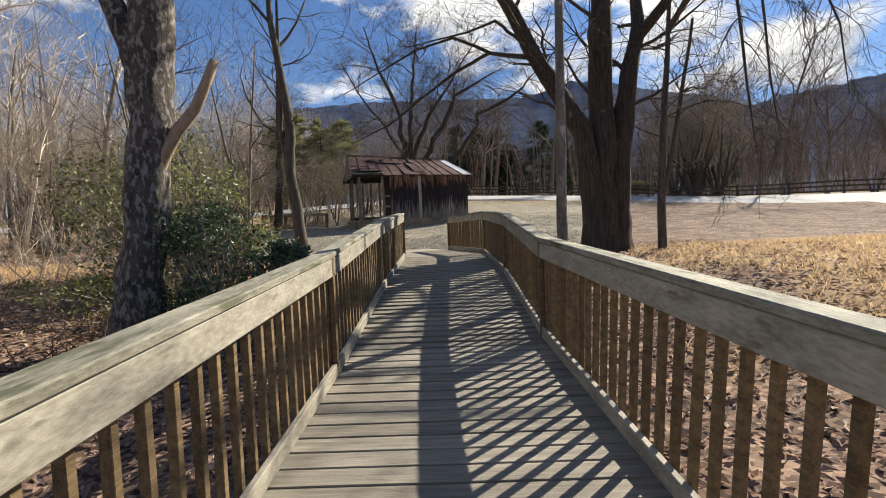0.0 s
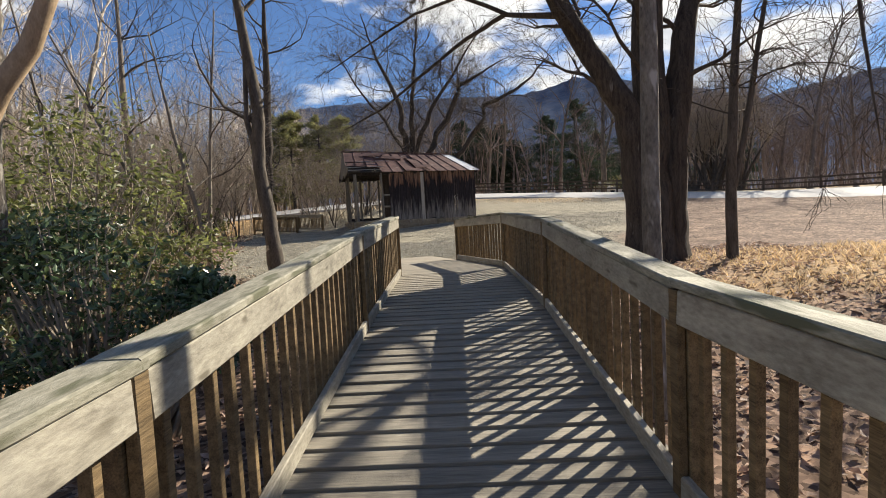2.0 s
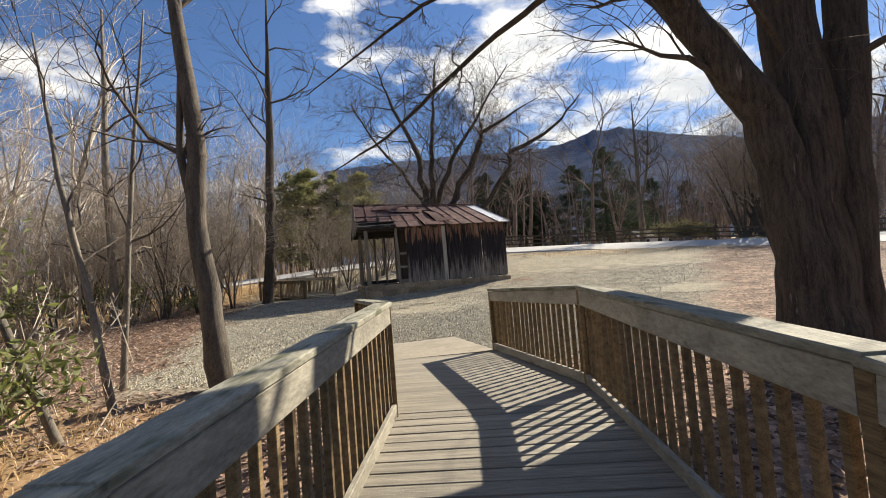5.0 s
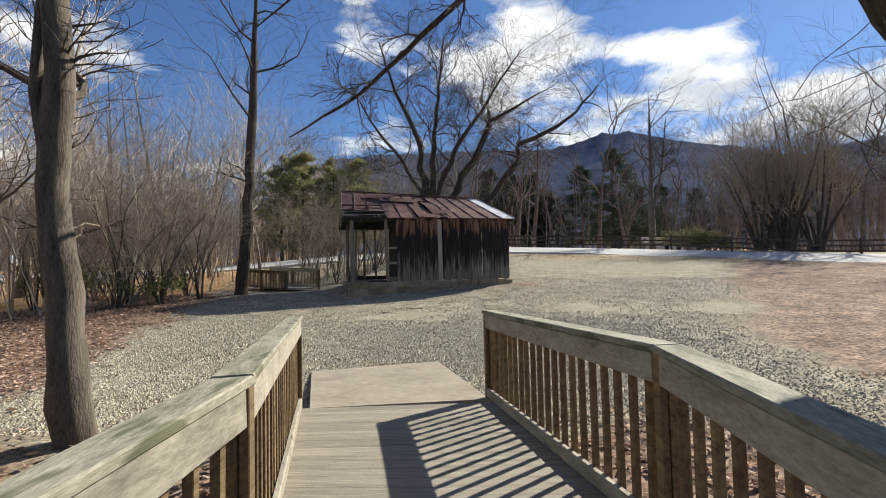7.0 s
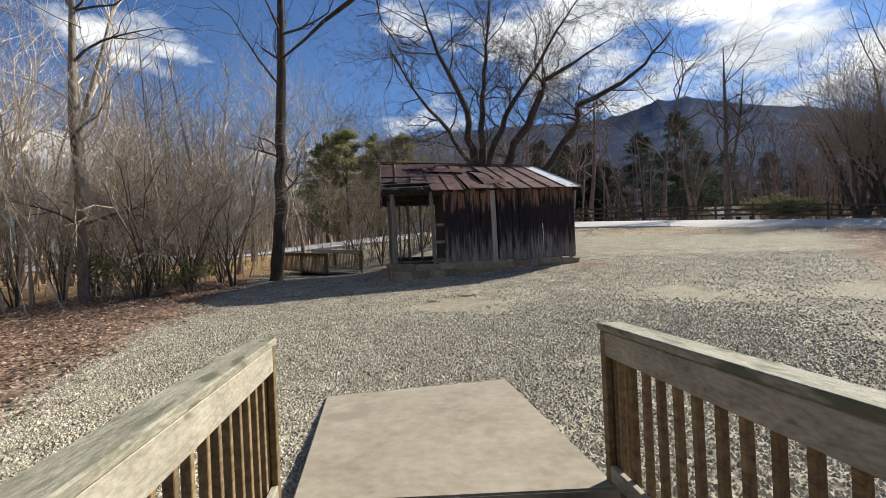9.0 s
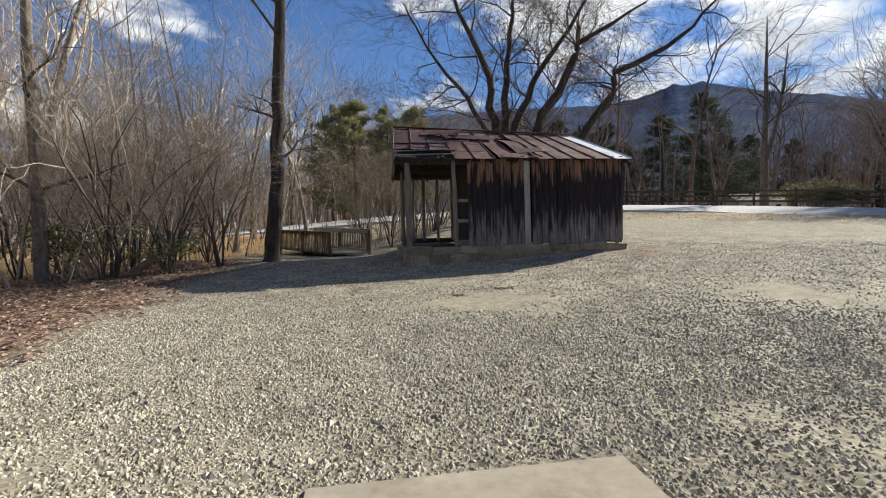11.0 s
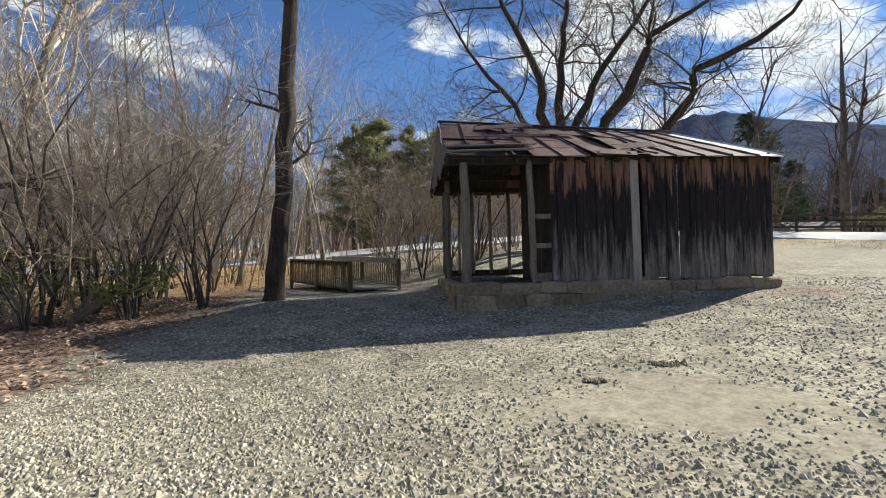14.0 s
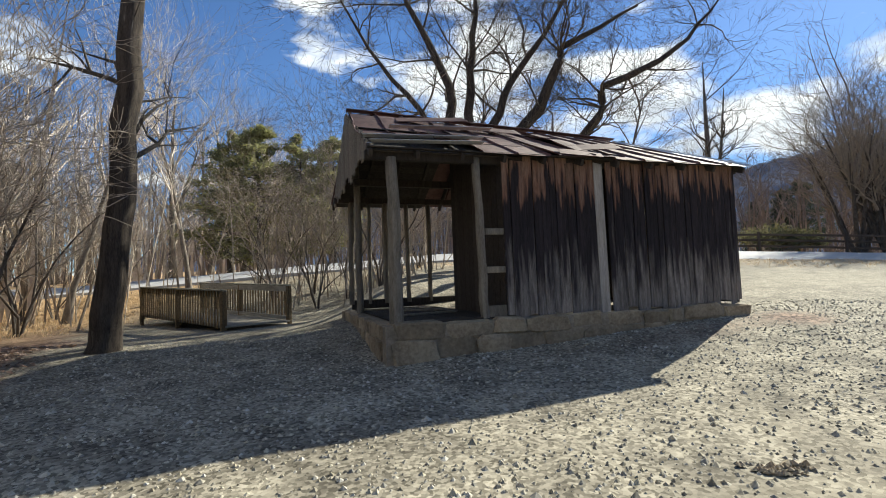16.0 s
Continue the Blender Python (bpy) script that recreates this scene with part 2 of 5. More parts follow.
def board_material():
    """Old siding: silver grey low down, black weather stain in the middle, sheltered red-brown wood near the top."""
    m = material("weathered_siding", (0.075, 0.067, 0.06), (0.29, 0.265, 0.24), 2.2, (9, 9, 0.7), 0.9, bump=0.7, vary=0.25)
    n, l = m.node_tree.nodes, m.node_tree.links
    b = n["Principled BSDF"]
    src = b.inputs["Base Color"].links[0].from_socket
    co, info = n.new("ShaderNodeTexCoord"), n.new("ShaderNodeObjectInfo")
    sep = n.new("ShaderNodeSeparateXYZ")
    l.new(co.outputs["Object"], sep.inputs[0])
    noi = n.new("ShaderNodeTexNoise")
    noi.noise_dimensions = "4D"
    mp = n.new("ShaderNodeMapping")
    mp.inputs["Scale"].default_value = (14, 14, 1.6)
    wv = n.new("ShaderNodeMath")
    wv.operation = "MULTIPLY"
    wv.inputs[1].default_value = 91.0
    l.new(info.outputs["Random"], wv.inputs[0])
    l.new(wv.outputs[0], noi.inputs["W"])
    l.new(co.outputs["Object"], mp.inputs["Vector"])
    l.new(mp.outputs["Vector"], noi.inputs["Vector"])
    noi.inputs["Scale"].default_value = 0.9
    noi.inputs["Detail"].default_value = 4.0
    h = n.new("ShaderNodeMath")
    h.operation = "MULTIPLY_ADD"
    h.inputs[1].default_value = 2.7
    l.new(noi.outputs["Fac"], h.inputs[0])
    l.new(sep.outputs["Z"], h.inputs[2])
    ramp = n.new("ShaderNodeValToRGB")
    rng = n.new("ShaderNodeMapRange")
    rng.inputs["From Min"].default_value, rng.inputs["From Max"].default_value = 1.15, 3.6
    l.new(h.outputs[0], rng.inputs["Value"])
    e = ramp.color_ramp.elements
    e[0].position, e[0].color = 0.14, (1.0, 0.98, 0.96, 1)
    e[1].position, e[1].color = 0.46, (0.13, 0.115, 0.14, 1)
    for p, c in ((0.80, (0.10, 0.085, 0.10, 1)), (0.90, (0.85, 0.50, 0.35, 1)), (0.98, (0.95, 0.64, 0.48, 1))):
        k = e.new(p)
        k.color = c
    l.new(rng.outputs["Result"], ramp.inputs["Fac"])
    mx = n.new("ShaderNodeMix")
    mx.data_type, mx.blend_type = "RGBA", "MULTIPLY"
    mx.inputs[0].default_value = 1.0
    l.new(src, mx.inputs[6])
    l.new(ramp.outputs["Color"], mx.inputs[7])
    l.new(mx.outputs[2], b.inputs["Base Color"])
    return m


M_BOARD = board_material()
M_BOARD_PALE = material("pale_replacement_board", (0.20, 0.18, 0.155), (0.40, 0.37, 0.33), 2.2, (9, 9, 0.7), 0.9, bump=0.6, vary=0.1)


def ground_material():
    """One sheet: gravel, leaf litter, straw-coloured grass and soil, laid out by the mesh's cover weights."""
    m = bpy.data.materials.new("ground_cover")
    m.use_nodes = True
    n, l = m.node_tree.nodes, m.node_tree.links
    b = n["Principled BSDF"]
    b.inputs["Roughness"].default_value, b.inputs["Specular IOR Level"].default_value = 0.95, 0.15
    geo = n.new("ShaderNodeNewGeometry")
    at = n.new("ShaderNodeAttribute")
    at.attribute_name = "cover"
    sep = n.new("ShaderNodeSeparateColor")
    l.new(at.outputs["Color"], sep.inputs[0])

    def noisy(scale, c1, c2, lo, hi, detail=5.0, kind="noise"):
        if kind == "noise":
            t = n.new("ShaderNodeTexNoise")
            t.inputs["Detail"].default_value, t.inputs["Roughness"].default_value = detail, 0.7
            out = t.outputs["Fac"]
        else:
            t = n.new("ShaderNodeTexVoronoi")
            s = n.new("ShaderNodeSeparateColor")
            l.new(t.outputs["Color"], s.inputs[0])
            out = s.outputs[0]
        t.inputs["Scale"].default_value = scale
        l.new(geo.outputs["Position"], t.inputs["Vector"])
        r = n.new("ShaderNodeValToRGB")
        e = r.color_ramp.elements
        e[0].position, e[0].color, e[1].position, e[1].color = lo, (*c1, 1), hi, (*c2, 1)
        l.new(out, r.inputs["Fac"])
        return r.outputs["Color"], out

    def blend(a, c, fac, mode="MIX"):
        mx = n.new("ShaderNodeMix")
        mx.data_type, mx.blend_type = "RGBA", mode
        if isinstance(fac, float):
            mx.inputs[0].default_value = fac
        else:
            l.new(fac, mx.inputs[0])
        l.new(a, mx.inputs[6])
        l.new(c, mx.inputs[7])
        return mx.outputs[2]

    pebbles, ph = noisy(34.0, (0.055, 0.05, 0.04), (0.52, 0.475, 0.38), 0.0, 1.0, kind="voronoi")
    dust, _ = noisy(0.55, (0.20, 0.178, 0.13), (0.35, 0.315, 0.235), 0.35, 0.65)
    gravel = blend(pebbles, dust, 0.28)
    patch, _ = noisy(1.6, (0.50, 0.485, 0.47), (1.12, 1.1, 1.06), 0.35, 0.62, 6.0)
    gravel = blend(gravel, patch, 1.0, "MULTIPLY")
    leaf1, lh = noisy(19.0, (0.07, 0.047, 0.036), (0.42, 0.30, 0.225), 0.05, 0.95, kind="voronoi")
    leaf2, _ = noisy(1.3, (0.45, 0.40, 0.38), (1.15, 1.1, 1.05), 0.35, 0.65, 7.0)
    leaf = blend(leaf1, leaf2, 1.0, "MULTIPLY")
    straw1, _ = noisy(11.0, (0.34, 0.23, 0.12), (0.66, 0.49, 0.30), 0.35, 0.7, 8.0)
    straw2, _ = noisy(0.5, (0.55, 0.5, 0.4), (1.1, 1.05, 1.0), 0.35, 0.65)
    straw = blend(straw1, straw2, 1.0, "MULTIPLY")
    dirt, _ = noisy(7.0, (0.24, 0.21, 0.15), (0.42, 0.375, 0.28), 0.35, 0.65, 9.0)
    c = blend(gravel, dirt, sep.outputs[2])
    c = blend(c, leaf, sep.outputs[0])
    c = blend(c, straw, sep.outputs[1])
    l.new(c, b.inputs["Base Color"])
    bp = n.new("ShaderNodeBump")
    bp.inputs["Strength"].default_value, bp.inputs["Distance"].default_value = 0.8, 0.03
    l.new(ph, bp.inputs["Height"])
    l.new(bp.outputs["Normal"], b.inputs["Normal"])
    return m


M_GROUND = ground_material()


# ---- mesh helpers ----
def mesh_from(name, verts, faces, mat, smooth=False):
    me = bpy.data.meshes.new(name)
    me.from_pydata([tuple(v) for v in verts], [], faces)
    me.materials.append(mat)
    if smooth:
        me.polygons.foreach_set("use_smooth", [True] * len(me.polygons))
    me.update()
    return me


def put(name, me, parent=None, m=None, label=""):
    ob = new(name, me)
    if parent is not None:
        ob.parent = parent
    if m is not None:
        ob.matrix_local = m if parent is not None else m
    if label:
        ob["label"] = label
    return ob


def plank_mesh(name, length, width, thick, mat, c=0.004, wob=0.0, seed=0):
    """A plank along x, centred, with chamfered long edges and optionally ragged ends."""
    rnd = random.Random(seed)
    w, h = width / 2, thick / 2
    c = min(c, w * 0.4, h * 0.4)
    prof = [(-w + c, -h), (w - c, -h), (w, -h + c), (w, h - c), (w - c, h), (-w + c, h), (-w, h - c), (-w, -h + c)]
    verts = []
    for sx in (-1, 1):
        for y, z in prof:
            verts.append((sx * length / 2 + rnd.uniform(-wob, wob), y, z))
    faces = [tuple(range(7, -1, -1)), tuple(range(8, 16))]
    for i in range(8):
        j = (i + 1) % 8
        faces.append((i, j, 8 + j, 8 + i))
    return mesh_from(name, verts, faces, mat)


def along(p, q, up=Vector((0, 0, 1))):
    """Pose whose x runs from p to q, centred between them, z as upright as it can be."""
    p, q = Vector(p), Vector(q)
    x = (q - p).normalized()
    y = up.cross(x).normalized()
    z = x.cross(y)
    m = Matrix((x, y, z)).transposed().to_4x4()
    m.translation = (p + q) / 2
    return m


def lerp_table(table, v):
    for (a, fa), (b, fb) in zip(table, table[1:]):
        if v <= b:
            k = max(0.0, (v - a) / (b - a))
            return fa + (fb - fa) * k
    return table[-1][1]


def smooth(v, a, b):
    k = min(1.0, max(0.0, (v - a) / (b - a)))
    return k * k * (3 - 2 * k)


def tube(verts, faces, pts, radii, sides, flute=0.0):
    """Adds a tapered tube through pts to verts and faces."""
    base = len(verts)
    ref = Vector((0.31, 0.17, 0.93))
    for i, p in enumerate(pts):
        d = (pts[min(i + 1, len(pts) - 1)] - pts[max(i - 1, 0)])
        d = d.normalized() if d.length > 1e-6 else Vector((0, 0, 1))
        a = d.cross(ref)
        a = a.normalized() if a.length > 1e-3 else d.cross(Vector((1, 0, 0))).normalized()
        b = d.cross(a)
        for k in range(sides):
            t = 2 * math.pi * k / sides
            verts.append(p + (a * math.cos(t) + b * math.sin(t)) * radii[i] * (1 + flute * math.sin(5 * t + 0.35 * i) + 0.5 * flute * math.sin(9 * t - 0.5 * i)))
    for i in range(len(pts) - 1):
        for k in range(sides):
            k2 = (k + 1) % sides
            faces.append((base + i * sides + k, base + i * sides + k2, base + (i + 1) * sides + k2, base + (i + 1) * sides + k))
    faces.append(tuple(base + (len(pts) - 1) * sides + k for k in range(sides)))


# ---- ground ----
BASE = [(-60, -0.4), (-3, -0.35), (2, -0.3), (7, 0.0), (10, 0.40), (12.5, 0.58), (15.9, 0.58), (19.6, 0.80), (22, 0.99), (25, 1.27), (27, 1.55),
        (33, 2.25), (40, 3.0), (41.5, 3.1), (47.2, 3.8), (55, 4.1), (90, 4.7), (200, 9.0), (420, 20.0), (3000, 60.0)]


def ground_z(x, y):
    z = lerp_table(BASE, y)
    near = 1 - smooth(y, 7, 14)
    z += near * (0.55 * smooth(x, 2.0, 7.0) + 0.45 * smooth(-x, 2.5, 7.0))
    far = smooth(y, 20, 40)
    z -= far * 0.037 * min(max(0.0, x - 2.0), 30.0) + far * 0.05 * min(max(0.0, -x - 4), 20.0)
    side = smooth(x, 17, 29) * (1 - smooth(y, 34, 44))
    z += side * 0.55
    # the bank that the old shed stands in, lower at its open end
    if 20 < y < 34:
        z -= 0.14 * smooth(-x, -1, 6) * smooth(y, 22, 27) * (1 - smooth(y, 29, 33))
    low = smooth(-x, 4.8, 7.4) * smooth(y, 25.5, 28.5) * (1 - smooth(y, 33.0, 42.0))
    z += (1.27 - z) * low
    z += 0.035 * noise.noise((x * 0.35, y * 0.35, 0.0)) + 0.012 * noise.noise((x * 1.7, y * 1.7, 3.0))
    return z


def cover(x, y):
    """Weights of leaf litter and of dry grass; the rest is gravel."""
    n1 = noise.noise((x * 0.5, y * 0.5, 7.0)) * 1.1 + noise.noise((x * 2.3, y * 2.3, 2.0)) * 0.5
    edge_left = -6.3 - 0.36 * (y - 15.8) if y < 26 else -9.97 - 0.5 * (y - 26)
    leaf_left = smooth(-(x - edge_left) + n1, -0.6, 0.8)
    leaf_near = 1 - smooth(y + n1 - 0.15 * max(0.0, -x - 1), 11.2, 12.6) if x < 1 else 1 - smooth(y + n1, 12.2, 13.6)
    leaf_right = smooth(x - 4.2 + n1 * 1.3, 0, 1.5) * (1 - smooth(y - 2.2 * (x - 5) + n1 * 2.0, 15.0, 18.5)) * (1 - smooth(y, 36, 40))
    leaf = max(leaf_left if y > 8 else 1.0, leaf_near, leaf_right)
    straw = 0.0
    straw = max(straw, smooth(x + n1 * 1.4, 3.4, 5.4) * (1 - smooth(y - 0.1 * x + n1 * 1.6, 10.5, 13.0)) * smooth(y + n1, 4, 6.5))
    straw = max(straw, smooth(-x + n1 * 2, 7.0, 10.0) * (1 - smooth(y + n1 * 2, 11, 16)) * smooth(y, 1, 5))
    straw = max(straw, smooth(y + n1 * 1.5 - 0.25 * abs(x - 8), 34, 39) * 0.3)
    straw = max(straw, smooth(y, 48, 50))
    if x < -9 and y > 18:
        straw = max(straw, smooth(-x + n1, 11.5, 16))
    straw = max(straw, 0.65 * smooth(-x + n1, 2.2, 3.6) * (1 - smooth(y + n1, 10.5, 12.5)) * smooth(y + n1, 6.0, 7.5))
    dirt = 0.85 * smooth(n1 - 0.5 * abs(y - 20.9 - 0.12 * x) + 0.5, -0.3, 1.1) * smooth(x, -5, -2)
    dirt = max(dirt, smooth(y + n1, 26, 33) * smooth(x, 0.0, 3.0) * 0.7, smooth(n1, 0.3, 1.0) * 0.6)
    leaf = max(leaf, smooth(1.1 - math.hypot(x - 1.9, (y - 26.5) * 1.6) + 0.4 * n1, 0.0, 0.9), 0.5 * smooth(0.4 * n1 + 0.5 - abs(y - 25.6 - 0.32 * (x + 1)), 0, 0.5) * smooth(x, -3, 1) * (1 - smooth(x, 2, 3)))
    return min(1.0, leaf), min(1.0, straw), min(1.0, dirt)


def steps(lo, hi, near_lo, near_hi, d):
    out, v, k = [], near_lo, d
    while v > lo:
        k *= 1.22
        v -= k
        out.append(v)
    out = out[::-1]
    v = near_lo
    while v <= near_hi:
        out.append(v)
        v += d
    k = d
    while v < hi:
        out.append(v)
        k *= 1.22
        v += k
    return out + [hi]


def build_ground():
    xs, ys = steps(-2500, 2500, -14, 14, 0.28), steps(-1200, 3200, -3, 36, 0.28)
    verts = [(x, y, ground_z(x, y)) for y in ys for x in xs]
    nx = len(xs)
    faces = [(j * nx + i, j * nx + i + 1, (j + 1) * nx + i + 1, (j + 1) * nx + i) for j in range(len(ys) - 1) for i in range(nx - 1)]
    me = mesh_from("ground", verts, faces, M_GROUND, True)
    attr = me.color_attributes.new("cover", "FLOAT_COLOR", "POINT")
    data = []
    for y in ys:
        for x in xs:
            data += [*cover(x, y), 1.0]
    attr.data.foreach_set("color", data)
    return tagged(new("ground", me), "gravel clearing with leaf litter and dry grass around it", "ground", kind="structure")


build_ground()


ROAD = [(-80, 38), (-40, 42), (2, 44.5), (13, 43.0), (20, 37.5), (24.5, 29), (28, 18), (33, 2), (40, -20)]


def road_points(step=1.5):
    """Points along the lane, with the way across it that leads away from the clearing."""
    pts = []
    for i in range(len(ROAD) - 1):
        p0, p1, p2, p3 = (Vector(ROAD[min(max(k, 0), len(ROAD) - 1)]) for k in (i - 1, i, i + 1, i + 2))
        n = max(2, int((p2 - p1).length / step))
        for k in range(n):
            t = k / n
            pts.append(0.5 * (2 * p1 + (p2 - p0) * t + (2 * p0 - 5 * p1 + 4 * p2 - p3) * t * t + (3 * p1 - p0 - 3 * p2 + p3) * t ** 3))
    out = []
    for a, b in zip(pts, pts[1:]):
        d = (b - a).normalized()
        out.append((a, Vector((-d.y, d.x))))
    return out


def build_road():
    verts, faces = [], []
    line = road_points()
    for p, across in line:
        for k, o in enumerate((-2.6, -2.5, 2.5, 2.6)):
            z = ground_z(p.x, p.y) + (0.09 if 0 < k < 3 else -0.2) + 0.115 * o
            verts.append((p.x + across.x * o, p.y + across.y * o, z))
    for i in range(len(line) - 1):
        for k in range(3):
            a = i * 4 + k
            faces.append((a, a + 4, a + 5, a + 1))
    tagged(new("road", mesh_from("road", verts, faces, M_ROAD)), "sunlit pale asphalt lane beyond the gravel clearing", "road", kind="structure")


build_road()

# ---- boardwalk ----
DECK = [(-4.5, 0.0), (0, 0.17), (3.26, 0.31), (4.5, 0.375), (6.1, 0.545), (7.4, 0.65), (8.7, 0.725), (10.1, 0.77), (13.4, 0.69)]
LEFT = [(-4.5, -0.50), (3.79, -0.515), (10.0, -0.56), (13.16, -1.566), (14, -1.83)]
RIGHT = [(-4.5, 1.60), (1.12, 1.355), (4.59, 1.205), (7.455, 1.19), (10.66, 1.10), (13.57, 0.32), (14, 0.2)]
RAIL_H = 0.915


def deck_z(y):
    return lerp_table(DECK, y)


def build_deck():
    deck = tagged(new("boardwalk_deck"), "weathered grey plank deck of a timber footbridge", "boardwalk", kind="structure")
    pitch, wide = 0.157, 0.1535
    n = int((13.35 + 4.4) / pitch)
    shared = [plank_mesh("deck_board", 1.0, wide, 0.036, M_DECK, 0.003, 0.0, s) for s in range(3)]
    for i in range(n):
        y = -4.4 + (i + 0.5) * pitch
        yl = y - 0.26 * smooth(y, 10.0, 13.3)
        xl, xr = lerp_table(LEFT, yl) - 0.10, lerp_table(RIGHT, y) + 0.10
        p, q = Vector((xl, yl, deck_z(yl) - 0.018)), Vector((xr, y, deck_z(y) - 0.018))
        m = along(p, q)
        m = m @ Matrix.Rotation(random.uniform(-0.004, 0.004), 4, "X") @ Matrix.Translation((0, 0, random.uniform(-0.0012, 0.0012)))
        ob = put("deck_board", shared[i % 3], deck, m)
        ob.scale = ((q - p).length, 1, 1)
    for x in (-0.45, 0.35, 1.1):
        pts = [(-4.4, x), (10, x), (13.2, x - 0.85)]
        for (ya, xa), (yb, xb) in zip(pts, pts[1:]):
            k = 6
            for s in range(k):
                y0, y1 = ya + (yb - ya) * s / k, ya + (yb - ya) * (s + 1) / k
                a = (xa + (xb - xa) * s / k, y0, deck_z(y0) - 0.14)
                b = (xa + (xb - xa) * (s + 1) / k, y1, deck_z(y1) - 0.14)
                put("joist", plank_mesh("joist", (Vector(b) - Vector(a)).length, 0.04, 0.18, M_SHADEWOOD), deck, along(a, b))


build_deck()

BALUSTER = plank_mesh("baluster", RAIL_H - 0.05, 0.036, 0.036, M_RAIL_UP, 0.003)
POST = plank_mesh("post", RAIL_H + 0.45, 0.089, 0.089, M_RAIL_UP, 0.006)
JOINT_H = RAIL_H + 0.02
JOINT = plank_mesh("joint_board", JOINT_H, 0.038, 0.064, M_RAIL_UP, 0.004)
UPRIGHT = Matrix.Rotation(radians(-90), 4, "Y")


def build_railing(knots, label, z_of, side, rise=lambda y: RAIL_H, lean=lambda y: 0.0, pitch=0.145):
    """Railing along knots (x, y) at posts. side: +1 where the walkway lies to the right of the direction of travel.
    rise gives its height and lean its outward tilt in radians along y."""
    rail = tagged(new("wooden_railing"), label, "railing", "railings of the boardwalk")

    def frame_at(p, d, tilt, twist=0.0):
        """Pose at the foot of the railing: x along it, y to its left, z up and tilted outwards."""
        return Matrix.Translation(p) @ Matrix.Rotation(math.atan2(d.y, d.x) + twist, 4, "Z") @ Matrix.Rotation(-side * tilt, 4, "X")

    def lift(p, d, tilt, out, up):
        return frame_at(p, d, tilt) @ Vector((0, side * out, up))

    last = len(knots) - 1
    for i, (x, y) in enumerate(knots):
        a, b = knots[max(i - 1, 0)], knots[min(i + 1, last)]
        d = Vector((b[0] - a[0], b[1] - a[1], 0)).normalized()
        back = -0.045 if i == last else 0.0
        foot = frame_at(Vector((x, y, z_of(y))), d, lean(y))
        put("post", POST, rail, foot @ Matrix.Translation((back, side * 0.065, rise(y) - 0.045 - (RAIL_H + 0.45) / 2)) @ UPRIGHT)
        put("joint_board", JOINT, rail, foot @ Matrix.Translation((back * 0.75, -side * 0.002, rise(y) - 0.042 - JOINT_H / 2)) @ UPRIGHT)
    for i in range(last):
        (xa, ya), (xb, yb) = knots[i], knots[i + 1]
        a, b = Vector((xa, ya, z_of(ya))), Vector((xb, yb, z_of(yb)))
        flat = Vector((xb - xa, yb - ya, 0))
        length, d = flat.length, flat.normalized()
        la, lb, ha, hb = lean(ya), lean(yb), rise(ya), rise(yb)
        roll = Matrix.Rotation(-side * (la + lb) / 2, 4, "X")

        def run(name, out, drop, width, thick, extra, chamfer, dz=0.0, mat=M_RAIL):
            p = lift(a, d, la, out, ha - drop) - d * max(0.0, extra) * 0.2
            q = lift(b, d, lb, out, hb - drop) + d * max(0.0, extra) * 0.8 + Vector((0, 0, dz))
            if extra < 0:
                p, q = p - d * extra / 2, q + d * extra / 2
            put(name, plank_mesh(name, (q - p).length, width, thick, mat, chamfer), rail, along(p, q) @ roll)

        # cap plank lying flat, the beam on edge under it, the toe rail on the deck
        run("cap_board", 0.045, 0.019, 0.145, 0.038, 0.03 if i < last - 1 else 0.015, 0.006, random.uniform(-0.006, 0.006), M_CAP)
        run("top_beam", 0.0, 0.041 + 0.07, 0.038, 0.140, -0.070, 0.005)
        p, q = a + d * 0.035 + Vector((0, 0, 0.052)), b - d * 0.035 + Vector((0, 0, 0.052))
        put("bottom_rail", plank_mesh("bottom_rail", (q - p).length, 0.038, 0.096, M_RAIL, 0.005), rail, along(p, q))
        count = max(1, round((length - 0.12) / pitch))
        for k in range(count):
            f = (0.08 + (k + 0.5) / count * (length - 0.13)) / length
            foot = frame_at(a.lerp(b, f), d, la + (lb - la) * f + random.uniform(-0.006, 0.006), random.uniform(-0.05, 0.05))
            put("baluster", BALUSTER, rail, foot @ Matrix.Translation((0, side * 0.040, ha + (hb - ha) * f - 0.04 - (RAIL_H - 0.05) / 2)) @ UPRIGHT)
    return rail


def on_line(table, ys):
    return [(lerp_table(table, y), y) for y in ys]


build_railing(on_line(LEFT, (-4.2, -2.4, 0.70, 3.79, 6.95, 10.0, 13.16)), "sunlit weathered pine railing with square balusters and flat cap", deck_z, 1,
              lambda y: 0.945 - 0.03 * smooth(y, 3.0, 6.0))
build_railing(on_line(RIGHT, (-4.2, -2.3, 1.12, 4.59, 7.455, 10.66, 13.57)), "shaded weathered pine railing, bending towards the gravel", deck_z, -1,
              lambda y: 0.955 - 0.045 * smooth(y, 1.0, 4.6), lambda y: 0.10 * (1 - smooth(y, 0.2, 4.6)))


